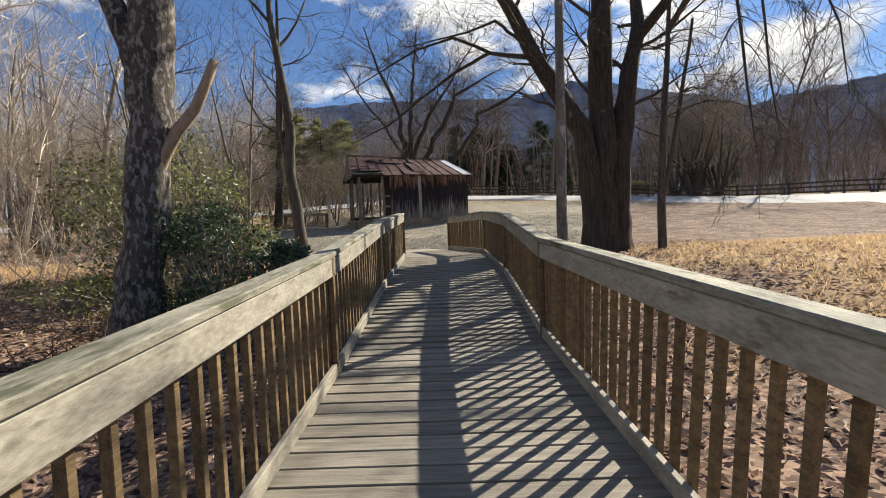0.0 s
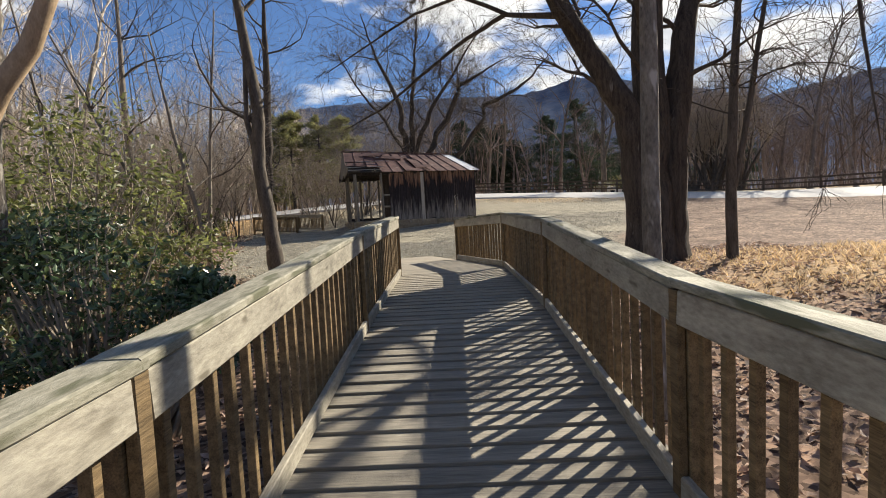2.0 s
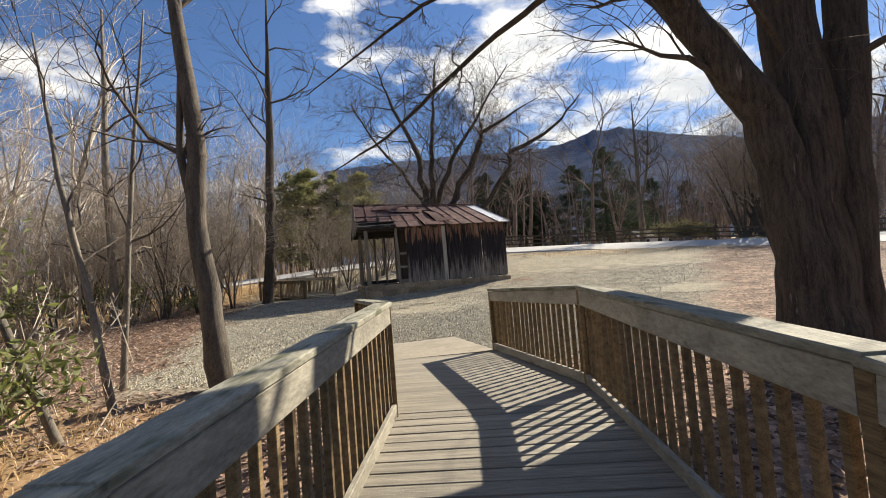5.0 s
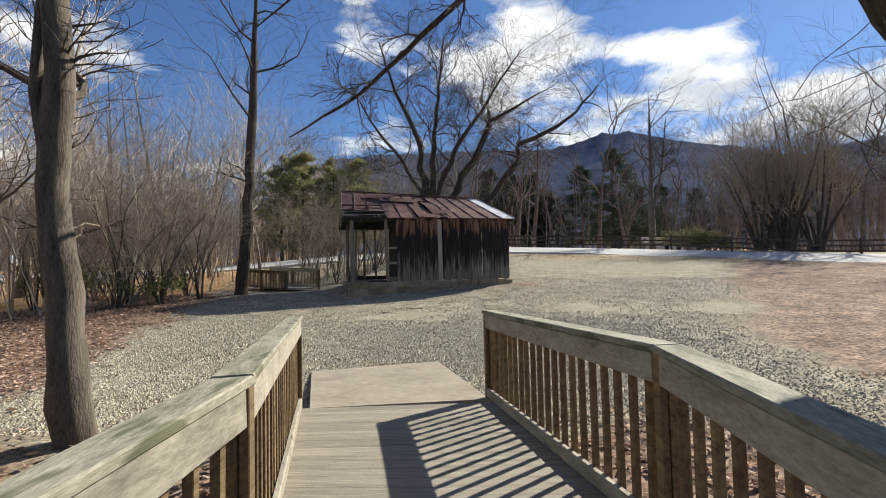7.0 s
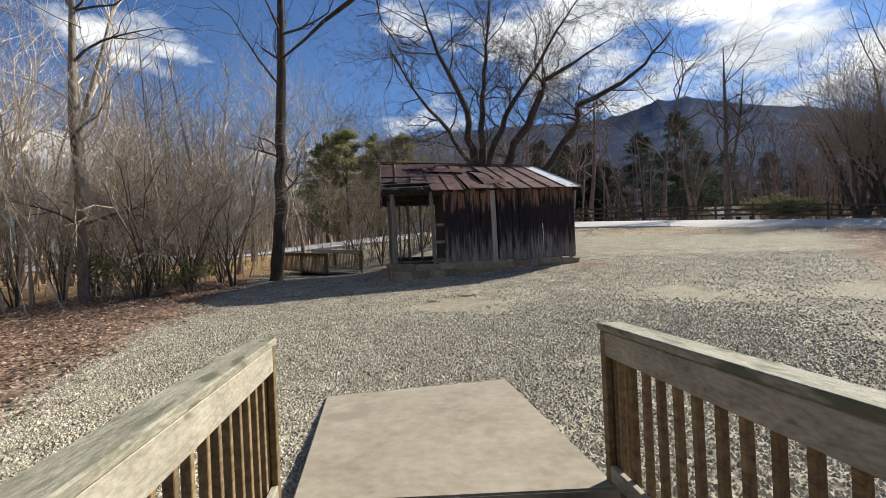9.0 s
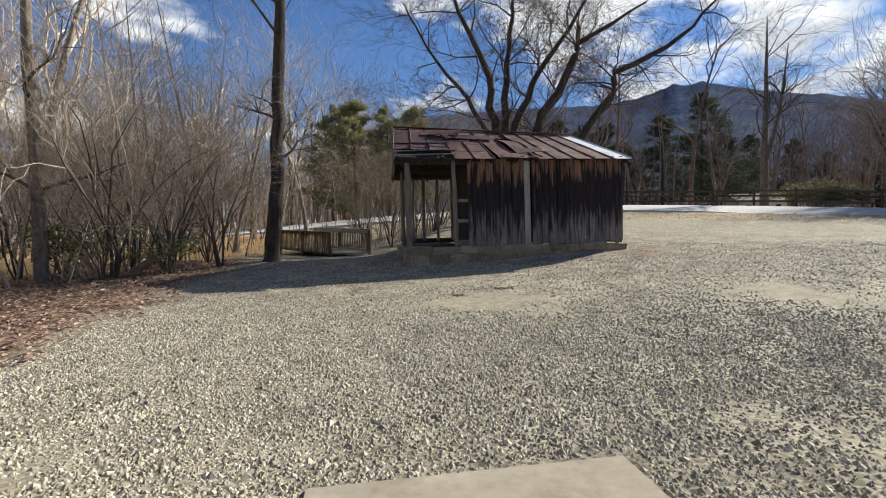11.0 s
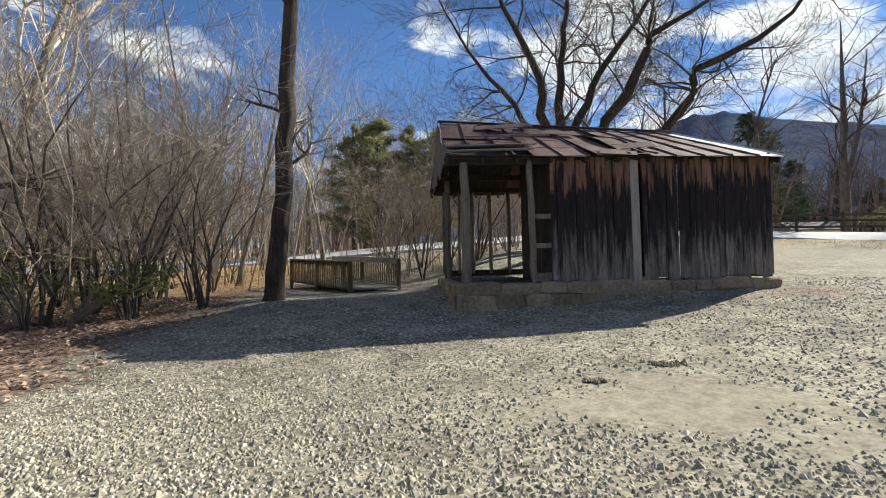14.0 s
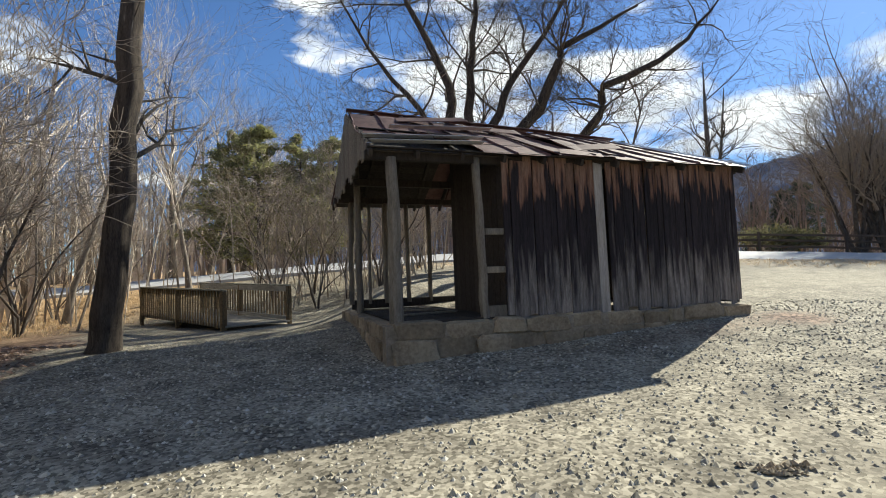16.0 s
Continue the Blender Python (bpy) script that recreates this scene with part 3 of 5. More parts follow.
def build_slab():
    top = [(-1.47, 13.12, 0.688), (0.36, 13.46, 0.688), (-0.41, 16.07, 0.605), (-2.255, 15.39, 0.60)]
    bm = bmesh.new()
    vs = [bm.verts.new(p) for p in top]
    f = bm.faces.new(vs)
    r = bmesh.ops.extrude_face_region(bm, geom=[f])
    lower = [v for v in r["geom"] if isinstance(v, bmesh.types.BMVert)]
    bmesh.ops.translate(bm, verts=lower, vec=(0, 0, -0.2))
    bmesh.ops.recalc_face_normals(bm, faces=bm.faces)
    bmesh.ops.bevel(bm, geom=[e for e in bm.edges if all(v.co.z > 0.55 for v in e.verts)], offset=0.012, segments=2, affect="EDGES")
    me = bpy.data.meshes.new("concrete_slab")
    bm.to_mesh(me)
    bm.free()
    me.materials.append(M_CONC)
    tagged(new("concrete_slab", me), "tan broom-finished concrete landing at the end of the boardwalk", "slab", kind="structure")


build_slab()

# ---- old shed ----
SHED = Matrix.Translation((-4.22, 25.17, 1.716)) @ Matrix.Rotation(radians(17.7), 4, "Z")
L_SHED, D_ROOM, D_ALL = 5.9, 2.2, 4.4


def build_shed():
    rnd = random.Random(5)
    shed = new("old_shed")
    shed.matrix_world = SHED
    tagged(shed, "derelict board shed with rusted metal roof on a stone foundation", "shed")

    def bar(name, p, q, w, h, mat, label="", wob=0.0, up=Vector((0, 0, 1)), seed=0):
        p, q = Vector(p), Vector(q)
        return put(name, plank_mesh(name, (q - p).length, w, h, mat, 0.006, wob, seed), shed, along(p, q, up), label)

    # foundation core and its facing stones
    core = [(-0.165, -0.09), (L_SHED + 0.03, -0.09), (L_SHED + 0.03, D_ALL), (-0.17, D_ALL)]
    v = [(x, y, -0.75) for x, y in core] + [(x, y, -0.03) for x, y in core]
    core_ob = put("foundation", mesh_from("foundation", v, [(3, 2, 1, 0), (4, 5, 6, 7), (0, 1, 5, 4), (1, 2, 6, 5), (2, 3, 7, 6), (3, 0, 4, 7)], M_MORTAR), shed)

    def stone(cx, cy, cz, sx, sy, sz):
        bm = bmesh.new()
        bmesh.ops.create_cube(bm, size=1.0)
        bmesh.ops.bevel(bm, geom=bm.edges[:], offset=0.14, segments=1, affect="EDGES")
        for q in bm.verts:
            q.co += Vector((rnd.uniform(-1, 1), rnd.uniform(-1, 1), rnd.uniform(-1, 1))) * 0.075
            q.co = Vector((q.co.x * sx, q.co.y * sy, q.co.z * sz))
        me = bpy.data.meshes.new("stone")
        bm.to_mesh(me)
        bm.free()
        me.materials.append(M_STONE)
        put("stone", me, core_ob, Matrix.Translation((cx, cy, cz)))

    for row, zc, hh in ((0, -0.12, 0.21), (1, -0.37, 0.30), (2, -0.66, 0.25)):
        x = -0.10
        while x < L_SHED:
            w = rnd.uniform(0.25, 1.05)
            w = min(w, L_SHED - x + 0.05)
            stone(x + w / 2, -0.05 + rnd.uniform(-0.04, 0.03), zc + rnd.uniform(-0.025, 0.02), w * 1.02, 0.15, hh * rnd.uniform(0.98, 1.12))
            x += w + 0.012
        y = 0.1
        while y < D_ALL:
            w = rnd.uniform(0.3, 0.7)
            stone(-0.10 + rnd.uniform(-0.02, 0.02), y + w / 2, zc, 0.2, w * 0.98, hh * 0.98)
            y += w + 0.015
    # porch floor planks and low back sill
    for k in range(16):
        y = 0.15 + k * 0.27
        bar("floor_board", (0.05, y, -0.006), (1.62, y, -0.006), 0.25, 0.03, M_SHADEWOOD, seed=k)
    bar("back_sill", (0.0, D_ALL - 0.05, 0.09), (L_SHED, D_ALL - 0.05, 0.09), 0.16, 0.2, M_SHADEWOOD)

    # round posts
    def log(name, p, q, r0, r1, seed):
        rr = random.Random(seed)
        verts, faces, pts, rad = [], [], [], []
        p, q = Vector(p), Vector(q)
        for i in range(9):
            f = i / 8
            pts.append(p.lerp(q, f) + Vector((rr.uniform(-1, 1), rr.uniform(-1, 1), 0)) * 0.012)
            rad.append((r0 + (r1 - r0) * f) * rr.uniform(0.93, 1.07))
        tube(verts, faces, pts, rad, 9)
        put(name, mesh_from(name, verts, faces, M_POST, True), shed)

    log("log_post", (0.03, 0.06, -0.01), (0.0, 0.04, 2.2), 0.095, 0.08, 1)
    log("log_post", (1.27, 0.05, -0.01), (1.22, 0.04, 2.25), 0.065, 0.06, 2)
    log("log_post", (-0.02, 3.0, -0.01), (-0.04, 3.0, 3.0), 0.07, 0.06, 3)
    log("log_post", (0.0, D_ALL - 0.1, 0.1), (0.0, D_ALL - 0.1, 2.30), 0.06, 0.06, 4)
    log("log_post", (0.75, D_ALL - 0.1, 0.1), (0.75, D_ALL - 0.1, 2.30), 0.065, 0.06, 5)
    log("log_post", (0.38, D_ALL - 0.12, 0.1), (0.40, D_ALL - 0.1, 2.30), 0.04, 0.035, 9)
    log("log_post", (1.25, D_ALL - 0.12, 0.1), (1.22, D_ALL - 0.1, 2.30), 0.05, 0.045, 10)
    log("log_post", (1.75, D_ALL - 0.1, 0.1), (1.75, D_ALL - 0.1, 2.30), 0.05, 0.05, 6)
    log("log_post", (3.4, D_ALL - 0.1, 0.1), (3.4, D_ALL - 0.1, 2.30), 0.05, 0.05, 8)
    log("log_post", (L_SHED - 0.1, D_ALL - 0.1, 0.1), (L_SHED - 0.1, D_ALL - 0.1, 2.30), 0.06, 0.06, 7)

    # front boards, upright, each a little different
    x, k = 1.60, 0
    while x < L_SHED - 0.05:
        w = rnd.choice((0.10, 0.13, 0.15, 0.17, 0.21)) * rnd.uniform(0.9, 1.1)
        gap = rnd.uniform(0.002, 0.008)
        if 3.10 < x < 3.28:
            w, gap = 0.16, 0.045
        w = min(w, L_SHED - x)
        bottom, top = rnd.uniform(-0.09, 0.05), 2.30
        tilt = rnd.uniform(-0.008, 0.008)
        me = plank_mesh("board", top, w, 0.026, M_BOARD_PALE if 3.05 < x < 3.28 else M_BOARD, 0.005, 0.02, k)
        me.transform(Matrix.Translation((top / 2, 0, 0)))
        me.transform(Matrix.Rotation(radians(-90), 4, "Y"))
        me.transform(Matrix.Rotation(radians(90), 4, "Z"))
        put("board", me, shed, Matrix.Translation((x + w / 2, rnd.uniform(-0.012, 0.004), bottom)) @ Matrix.Rotation(tilt, 4, "Y") @ Matrix.Rotation(rnd.uniform(-0.03, 0.03), 4, "Z"))
        x += w + gap
        k += 1
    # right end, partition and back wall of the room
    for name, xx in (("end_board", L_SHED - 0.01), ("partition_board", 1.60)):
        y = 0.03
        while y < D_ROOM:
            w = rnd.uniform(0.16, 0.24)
            bar(name, (xx, y + w / 2, 0.0), (xx - (0.26 * y if name[0] == "e" else 0.0), y + w / 2, 2.24 + (0.42 if name[0] == "e" else 0.48) * y), w, 0.024, M_SHADEWOOD if name[0] == "p" else M_POST, up=Vector((1, 0, 0)), seed=k)
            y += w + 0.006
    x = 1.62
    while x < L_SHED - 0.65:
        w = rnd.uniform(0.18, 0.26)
        bar("rear_board", (x + w / 2, D_ROOM, 0.0), (x + w / 2, D_ROOM, 3.2), w, 0.024, M_SHADEWOOD, up=Vector((0, 1, 0)), seed=k)
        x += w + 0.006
    # blocks nailed between post and wall
    for z, hgt in ((0.08, 0.16), (0.66, 0.09), (1.20, 0.09)):
        bar("cross_block", (1.32, 0.05, z), (1.60, 0.05, z), 0.05, hgt, M_POST)

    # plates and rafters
    bar("wall_plate", (-0.35, 0.06, 2.22), (L_SHED + 0.1, 0.06, 2.24), 0.10, 0.13, M_SHADEWOOD)
    bar("wall_plate", (-0.35, D_ALL - 0.1, 2.34), (L_SHED + 0.1, D_ALL - 0.1, 2.34), 0.10, 0.12, M_SHADEWOOD)
    bar("tie_beam", (-0.2, 2.2, 2.3), (1.6, 2.2, 2.3), 0.10, 0.12, M_SHADEWOOD)
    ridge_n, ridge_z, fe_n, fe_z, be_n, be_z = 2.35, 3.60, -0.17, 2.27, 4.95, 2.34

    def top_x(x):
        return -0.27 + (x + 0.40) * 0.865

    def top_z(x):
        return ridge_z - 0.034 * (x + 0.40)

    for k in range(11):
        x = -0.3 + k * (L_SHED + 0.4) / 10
        bar("rafter", (x, fe_n + 0.03, fe_z - 0.07), (top_x(x), ridge_n, top_z(x) - 0.08), 0.05, 0.1, M_SHADEWOOD)
        bar("rafter", (top_x(x), ridge_n, top_z(x) - 0.08), (x, be_n - 0.03, be_z - 0.07), 0.05, 0.1, M_SHADEWOOD)
    # close-laid boards added over the porch to stop light and darken its ceiling
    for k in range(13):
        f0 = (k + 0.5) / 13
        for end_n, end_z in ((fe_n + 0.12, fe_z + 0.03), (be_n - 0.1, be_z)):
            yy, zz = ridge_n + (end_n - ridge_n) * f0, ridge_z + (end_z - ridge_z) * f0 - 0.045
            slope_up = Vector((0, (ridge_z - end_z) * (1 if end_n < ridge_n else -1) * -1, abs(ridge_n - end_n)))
            bar("roof_board", (-0.24, yy, zz), (1.75, yy, zz - 0.07 * (1 - f0)), abs(ridge_n - end_n) / 13 * 1.1, 0.022, M_SHADEWOOD, up=slope_up, seed=k)
    # boards of the open gable, hanging below the rake
    y, k = 0.15, 0
    while y < D_ALL + 0.1:
        w = rnd.uniform(0.16, 0.26)
        yc = y + w / 2
        top = (fe_z + (ridge_z - fe_z) * (yc - fe_n) / (ridge_n - fe_n)) if yc < ridge_n else (ridge_z + (be_z - ridge_z) * (yc - ridge_n) / (be_n - ridge_n))
        low = max(2.05, min(top - 0.25, 2.3 + rnd.uniform(-0.1, 0.1)))
        bar("gable_board", (-0.30, yc, low), (-0.30, yc, top - 0.03), w, 0.022, M_POST, up=Vector((1, 0, 0)), wob=0.02, seed=k)
        y += w + 0.01
        k += 1

    # standing-seam roof sheets, laid strip by strip; some lifted, bent or missing their lower end
    def sheet(name, x0, x1, front, mat, lift=0.0, skew=0.0, short=0.0, label="", seed=0):
        rr = random.Random(seed)
        verts, faces = [], []
        n = 8
        for i in range(n + 1):
            f = i / n * (1 - short)
            for j, xx in enumerate((x0, x0 + 0.012, x0 + 0.03, (x0 + x1) / 2, x1 - 0.03, x1 - 0.012, x1)):
                hump = (0.030, 0.030, 0.0, 0.0, 0.0, 0.026, 0.026)[j]
                if front:
                    yy, zz = ridge_n + (fe_n - ridge_n) * f, top_z(xx) + (fe_z - top_z(xx)) * f
                else:
                    yy, zz = ridge_n + (be_n - ridge_n) * f, top_z(xx) + (be_z - top_z(xx)) * f
                zz += hump + lift * f * f + rr.uniform(-0.006, 0.006) + (0.05 * math.sin(f * 9 + x0) * (lift > 0.02))
                verts.append((top_x(xx) + (xx - top_x(xx)) * f + skew * f, yy, zz))
        for i in range(n):
            for j in range(6):
                a = i * 7 + j
                q = (a, a + 1, a + 8, a + 7)
                faces.append(q if not front else q[::-1])
        ob = put(name, mesh_from(name, verts, faces, mat), shed, None, label)
        sol = ob.modifiers.new("thickness", "SOLIDIFY")
        sol.thickness, sol.offset = 0.004, -1

    w = (L_SHED + 0.62) / 12
    for i in range(12):
        x0 = -0.40 + i * w
        zinc = i == 11
        mat = M_ZINC if zinc else M_RUST
        args = dict(lift=0.0, skew=0.0, short=0.0)
        if i in (0, 1, 2):
            args = dict(lift=0.03 + 0.02 * i, skew=-0.03 * i, short=(0.30, 0.22, 0.12)[i])
        if i in (5, 6):
            args = dict(lift=0.07 if i == 6 else 0.02, skew=0.10 * (i - 4), short=0.0)
        sheet("roof_sheet", x0, x0 + w + 0.006, True, mat, seed=i, label="bright galvanised roof sheet" if zinc else "", **args)
        sheet("roof_sheet", x0 + 0.05 * (i == 0), x0 + w + 0.006, False, mat, seed=40 + i)
    # loose bent sheets over the porch and the bare lath under them
    for k, (xa, xb, f, dz) in enumerate(((0.15, 1.75, 0.62, 0.10), (-0.32, 1.35, 0.84, 0.06), (-0.30, 1.25, 0.95, 0.05))):
        yy, zz = ridge_n + (fe_n - ridge_n) * f, ridge_z + (fe_z - ridge_z) * f + dz
        bar("bent_sheet", (xa, yy, zz), (xb, yy - 0.12, zz + 0.02), 0.16, 0.008, M_ZINC, "pale bent sheet metal strip", 0.05, seed=k)
    for k, (xa, xb, f, dz, tl) in enumerate(((0.5, 1.7, 0.22, 0.03, 0.05), (1.3, 2.6, 0.32, 0.03, -0.07), (3.0, 3.7, 0.84, 0.06, 0.03), (2.6, 3.2, 0.93, 0.04, -0.05))):
        yy, zz = ridge_n + (fe_n - ridge_n) * f, ridge_z + (fe_z - ridge_z) * f + dz
        bar("curled_sheet", (xa, yy, zz), (xb, yy - 0.1, zz + tl), 0.34, 0.01, M_RUST, "curled rusty roof sheet", 0.09, Vector((0, -0.5, 0.9)), k)
    bar("ridge_cap", (top_x(-0.42), ridge_n, top_z(-0.42) + 0.045), (top_x(L_SHED + 0.2), ridge_n, top_z(L_SHED + 0.2) + 0.045), 0.16, 0.02, M_RUST)
    for f in (0.25, 0.5, 0.75, 0.97):
        yy, zz = ridge_n + (fe_n - ridge_n) * f, ridge_z + (fe_z - ridge_z) * f
        bar("roof_lath", (-0.34 + 0.1 * (1 - f), yy, zz - 0.02), (L_SHED + 0.15 - 0.75 * (1 - f), yy, zz - 0.02 - 0.22 * (1 - f)), 0.07, 0.02, M_SHADEWOOD)
    return shed


build_shed()


# ---- trees ----
def grow(rnd, lines, p, d, length, radius, level, maxlevel, spread, droop, kids):
    """Adds branch polylines (points, radii, level) to lines, recursively."""
    n = 6 if level == 0 else (5 if level == 1 else 4 if level == 2 else 3)
    pts, rad = [p.copy()], [radius]
    q, dd = p.copy(), d.copy()
    tip = 0.25 if level == 0 else 0.2
    for i in range(n):
        jitter = (0.06 if radius > 0.08 else 0.16) if level == 0 else 0.27
        dd = (dd + Vector((rnd.gauss(0, jitter), rnd.gauss(0, jitter), rnd.gauss(0, jitter * 0.6) + droop * (level > 0)))).normalized()
        q = q + dd * (length / n)
        pts.append(q.copy())
        rad.append(max(0.004, radius * (1 - (1 - tip) * (i + 1) / n)))
    lines.append((pts, rad, level))
    if level >= maxlevel:
        return
    count = kids[min(level, len(kids) - 1)]
    for k in range(count):
        f = rnd.uniform(0.38 if level == 0 else 0.2, 1.0) if k else 1.0
        i = min(n - 1, int(f * n))
        base = pts[i].lerp(pts[i + 1], f * n - i)
        axis = (pts[i + 1] - pts[i]).normalized()
        side = axis.cross(Vector((rnd.gauss(0, 1), rnd.gauss(0, 1), rnd.gauss(0, 1)))).normalized()
        ang = rnd.uniform(0.5, 1.0) * spread
        nd = (axis * math.cos(ang) + side * math.sin(ang)).normalized()
        nr = max(0.004, rad[i] * rnd.uniform(0.42, 0.68))
        grow(rnd, lines, base, nd, length * rnd.uniform(0.42, 0.68) * (1.0 if level else 0.8), nr, level + 1, maxlevel, spread, droop, kids)


SIDES = {0: 10, 1: 6, 2: 4, 3: 3, 4: 3, 5: 3}


def lines_to_meshes(lines, bark, twig, split=1):
    out = []
    for name, mat, keep in (("trunk", bark, lambda v: v < split), ("crown", twig, lambda v: v >= split)):
        verts, faces = [], []
        for pts, rad, level in lines:
            if keep(level):
                tube(verts, faces, pts, rad, SIDES[level] if level or rad[0] < 0.2 else 18, 0.07 if level == 0 and rad[0] > 0.2 else 0.0)
        out.append(mesh_from(name, verts, faces, mat, name == "trunk") if faces else None)
    return out


def tree_object(name, label, trunk, crown, m, category="tree", group=""):
    root = tagged(new(name), label, category, group)
    root.matrix_world = m
    put("trunk", trunk, root)
    if crown:
        put("crown", crown, root)
    return root


def bare_tree(seed, height, radius, levels=4, kids=(9, 6, 5, 4), spread=0.9, droop=0.05, lean=(0, 0), bark=None, twig=None, stems=1, split=1, flare=1.5, fan=0.28):
    rnd = random.Random(seed)
    lines = []
    for s in range(stems):
        a = 2 * math.pi * s / max(1, stems) + rnd.uniform(0, 1)
        k = 0.0 if stems == 1 else fan
        d = Vector((lean[0] + k * math.cos(a), lean[1] + k * math.sin(a), 1)).normalized()
        start = Vector((0, 0, -0.2)) + Vector((math.cos(a), math.sin(a), 0)) * (0 if stems == 1 else radius * 0.9)
        first = len(lines)
        grow(rnd, lines, start, d, height * rnd.uniform(0.55, 0.7) if stems > 1 else height * 0.75, radius * (1 if stems == 1 else 0.75), 0, levels, spread, droop, kids)
        lines[first][1][0] *= flare
    return lines_to_meshes(lines, bark or M_BARK, twig or M_TWIG, split)


def ground_pose(x, y, rz=0.0, s=1.0, dz=0.0):
    return Matrix.Translation((x, y, ground_z(x, y) + dz)) @ Matrix.Rotation(rz, 4, "Z") @ Matrix.Scale(s, 4)


def stem_tree(name, label, x, y, stems, seed, bark, kids=(8, 5, 4), twig=None, levels=3, group="", lateral=0.45, rmax=0.05, low=0.45, droop=0.03, wiggle=0.1, thin_reach=1.0):
    """A tree with given main stems: each a list of (dx, dy, height, radius) points from its base; twigs grow on the upper part."""
    rnd = random.Random(seed)
    z0 = ground_z(x, y)
    lines = []
    for stem in stems:
        pts = [Vector((a, b, c)) for a, b, c, _ in stem]
        rads = [r for *_, r in stem]
        fine_p, fine_r = [], []
        for i in range(len(pts) - 1):
            for k in range(4):
                f = k / 4
                fine_p.append(pts[i].lerp(pts[i + 1], f) + Vector((rnd.gauss(0, 1), rnd.gauss(0, 1), 0)) * rads[i] * (wiggle if rads[0] < 0.33 or wiggle > 0.4 else 0.06))
                fine_r.append((rads[i] + (rads[i + 1] - rads[i]) * f) * rnd.uniform(0.95, 1.06))
        fine_p.append(pts[-1])
        fine_r.append(rads[-1])
        lines.append((fine_p, fine_r, 0))
        n = len(fine_p)
        for k in range(kids[0]):
            i = rnd.randrange(int(n * low), n - 1)
            axis = (fine_p[i + 1] - fine_p[i]).normalized()
            side = axis.cross(Vector((rnd.gauss(0, 1), rnd.gauss(0, 1), rnd.gauss(0, 1)))).normalized()
            nd = (axis * 0.6 + side * 0.8).normalized()
            grow(rnd, lines, fine_p[i], nd, (pts[-1] - pts[0]).length * rnd.uniform(0.5, 1.0) * lateral * (thin_reach if rads[0] < 0.07 else 1.0), min(rmax, fine_r[i] * 0.5), 1, levels, 0.85, droop, (0,) + kids[1:])
    trunk, crown = lines_to_meshes(lines, bark, twig or M_BARK)
    return tree_object(name, label, trunk, crown, Matrix.Translation((x, y, z0)), group=group)


# the dark tree by the left railing, with its broken limb
big_left = stem_tree("tree", "large dark-barked tree beside the boardwalk with a broken limb", -3.62, 6.05,
                     [[(0.02, 0, -0.3, 0.36), (0.08, 0, 0.4, 0.28), (0.30, 0, 1.5, 0.25), (0.45, 0, 2.8, 0.245), (0.52, 0, 3.7, 0.25), (0.62, 0, 5.5, 0.20), (0.8, 0.2, 9.0, 0.12)],
                      [(0.45, 0, 3.2, 0.16), (0.22, 0.0, 3.85, 0.15), (-0.15, 0.1, 4.8, 0.13), (-0.9, 0.3, 8.0, 0.06)]], 11, M_BARK_PALE, kids=(5, 5, 4), low=0.65)
limb_v, limb_f = [], []
tube(limb_v, limb_f, [Vector(p) for p in ((0.45, -0.02, 2.15), (0.62, -0.04, 2.42), (0.78, -0.04, 2.66), (1.02, -0.04, 2.92), (1.17, -0.05, 3.2), (1.30, -0.05, 3.48))], [0.10, 0.085, 0.075, 0.068, 0.06, 0.055], 9)
put("broken_limb", mesh_from("broken_limb", limb_v, limb_f, M_BROKEN, True), big_left, None, "snapped limb with raw tan wood")

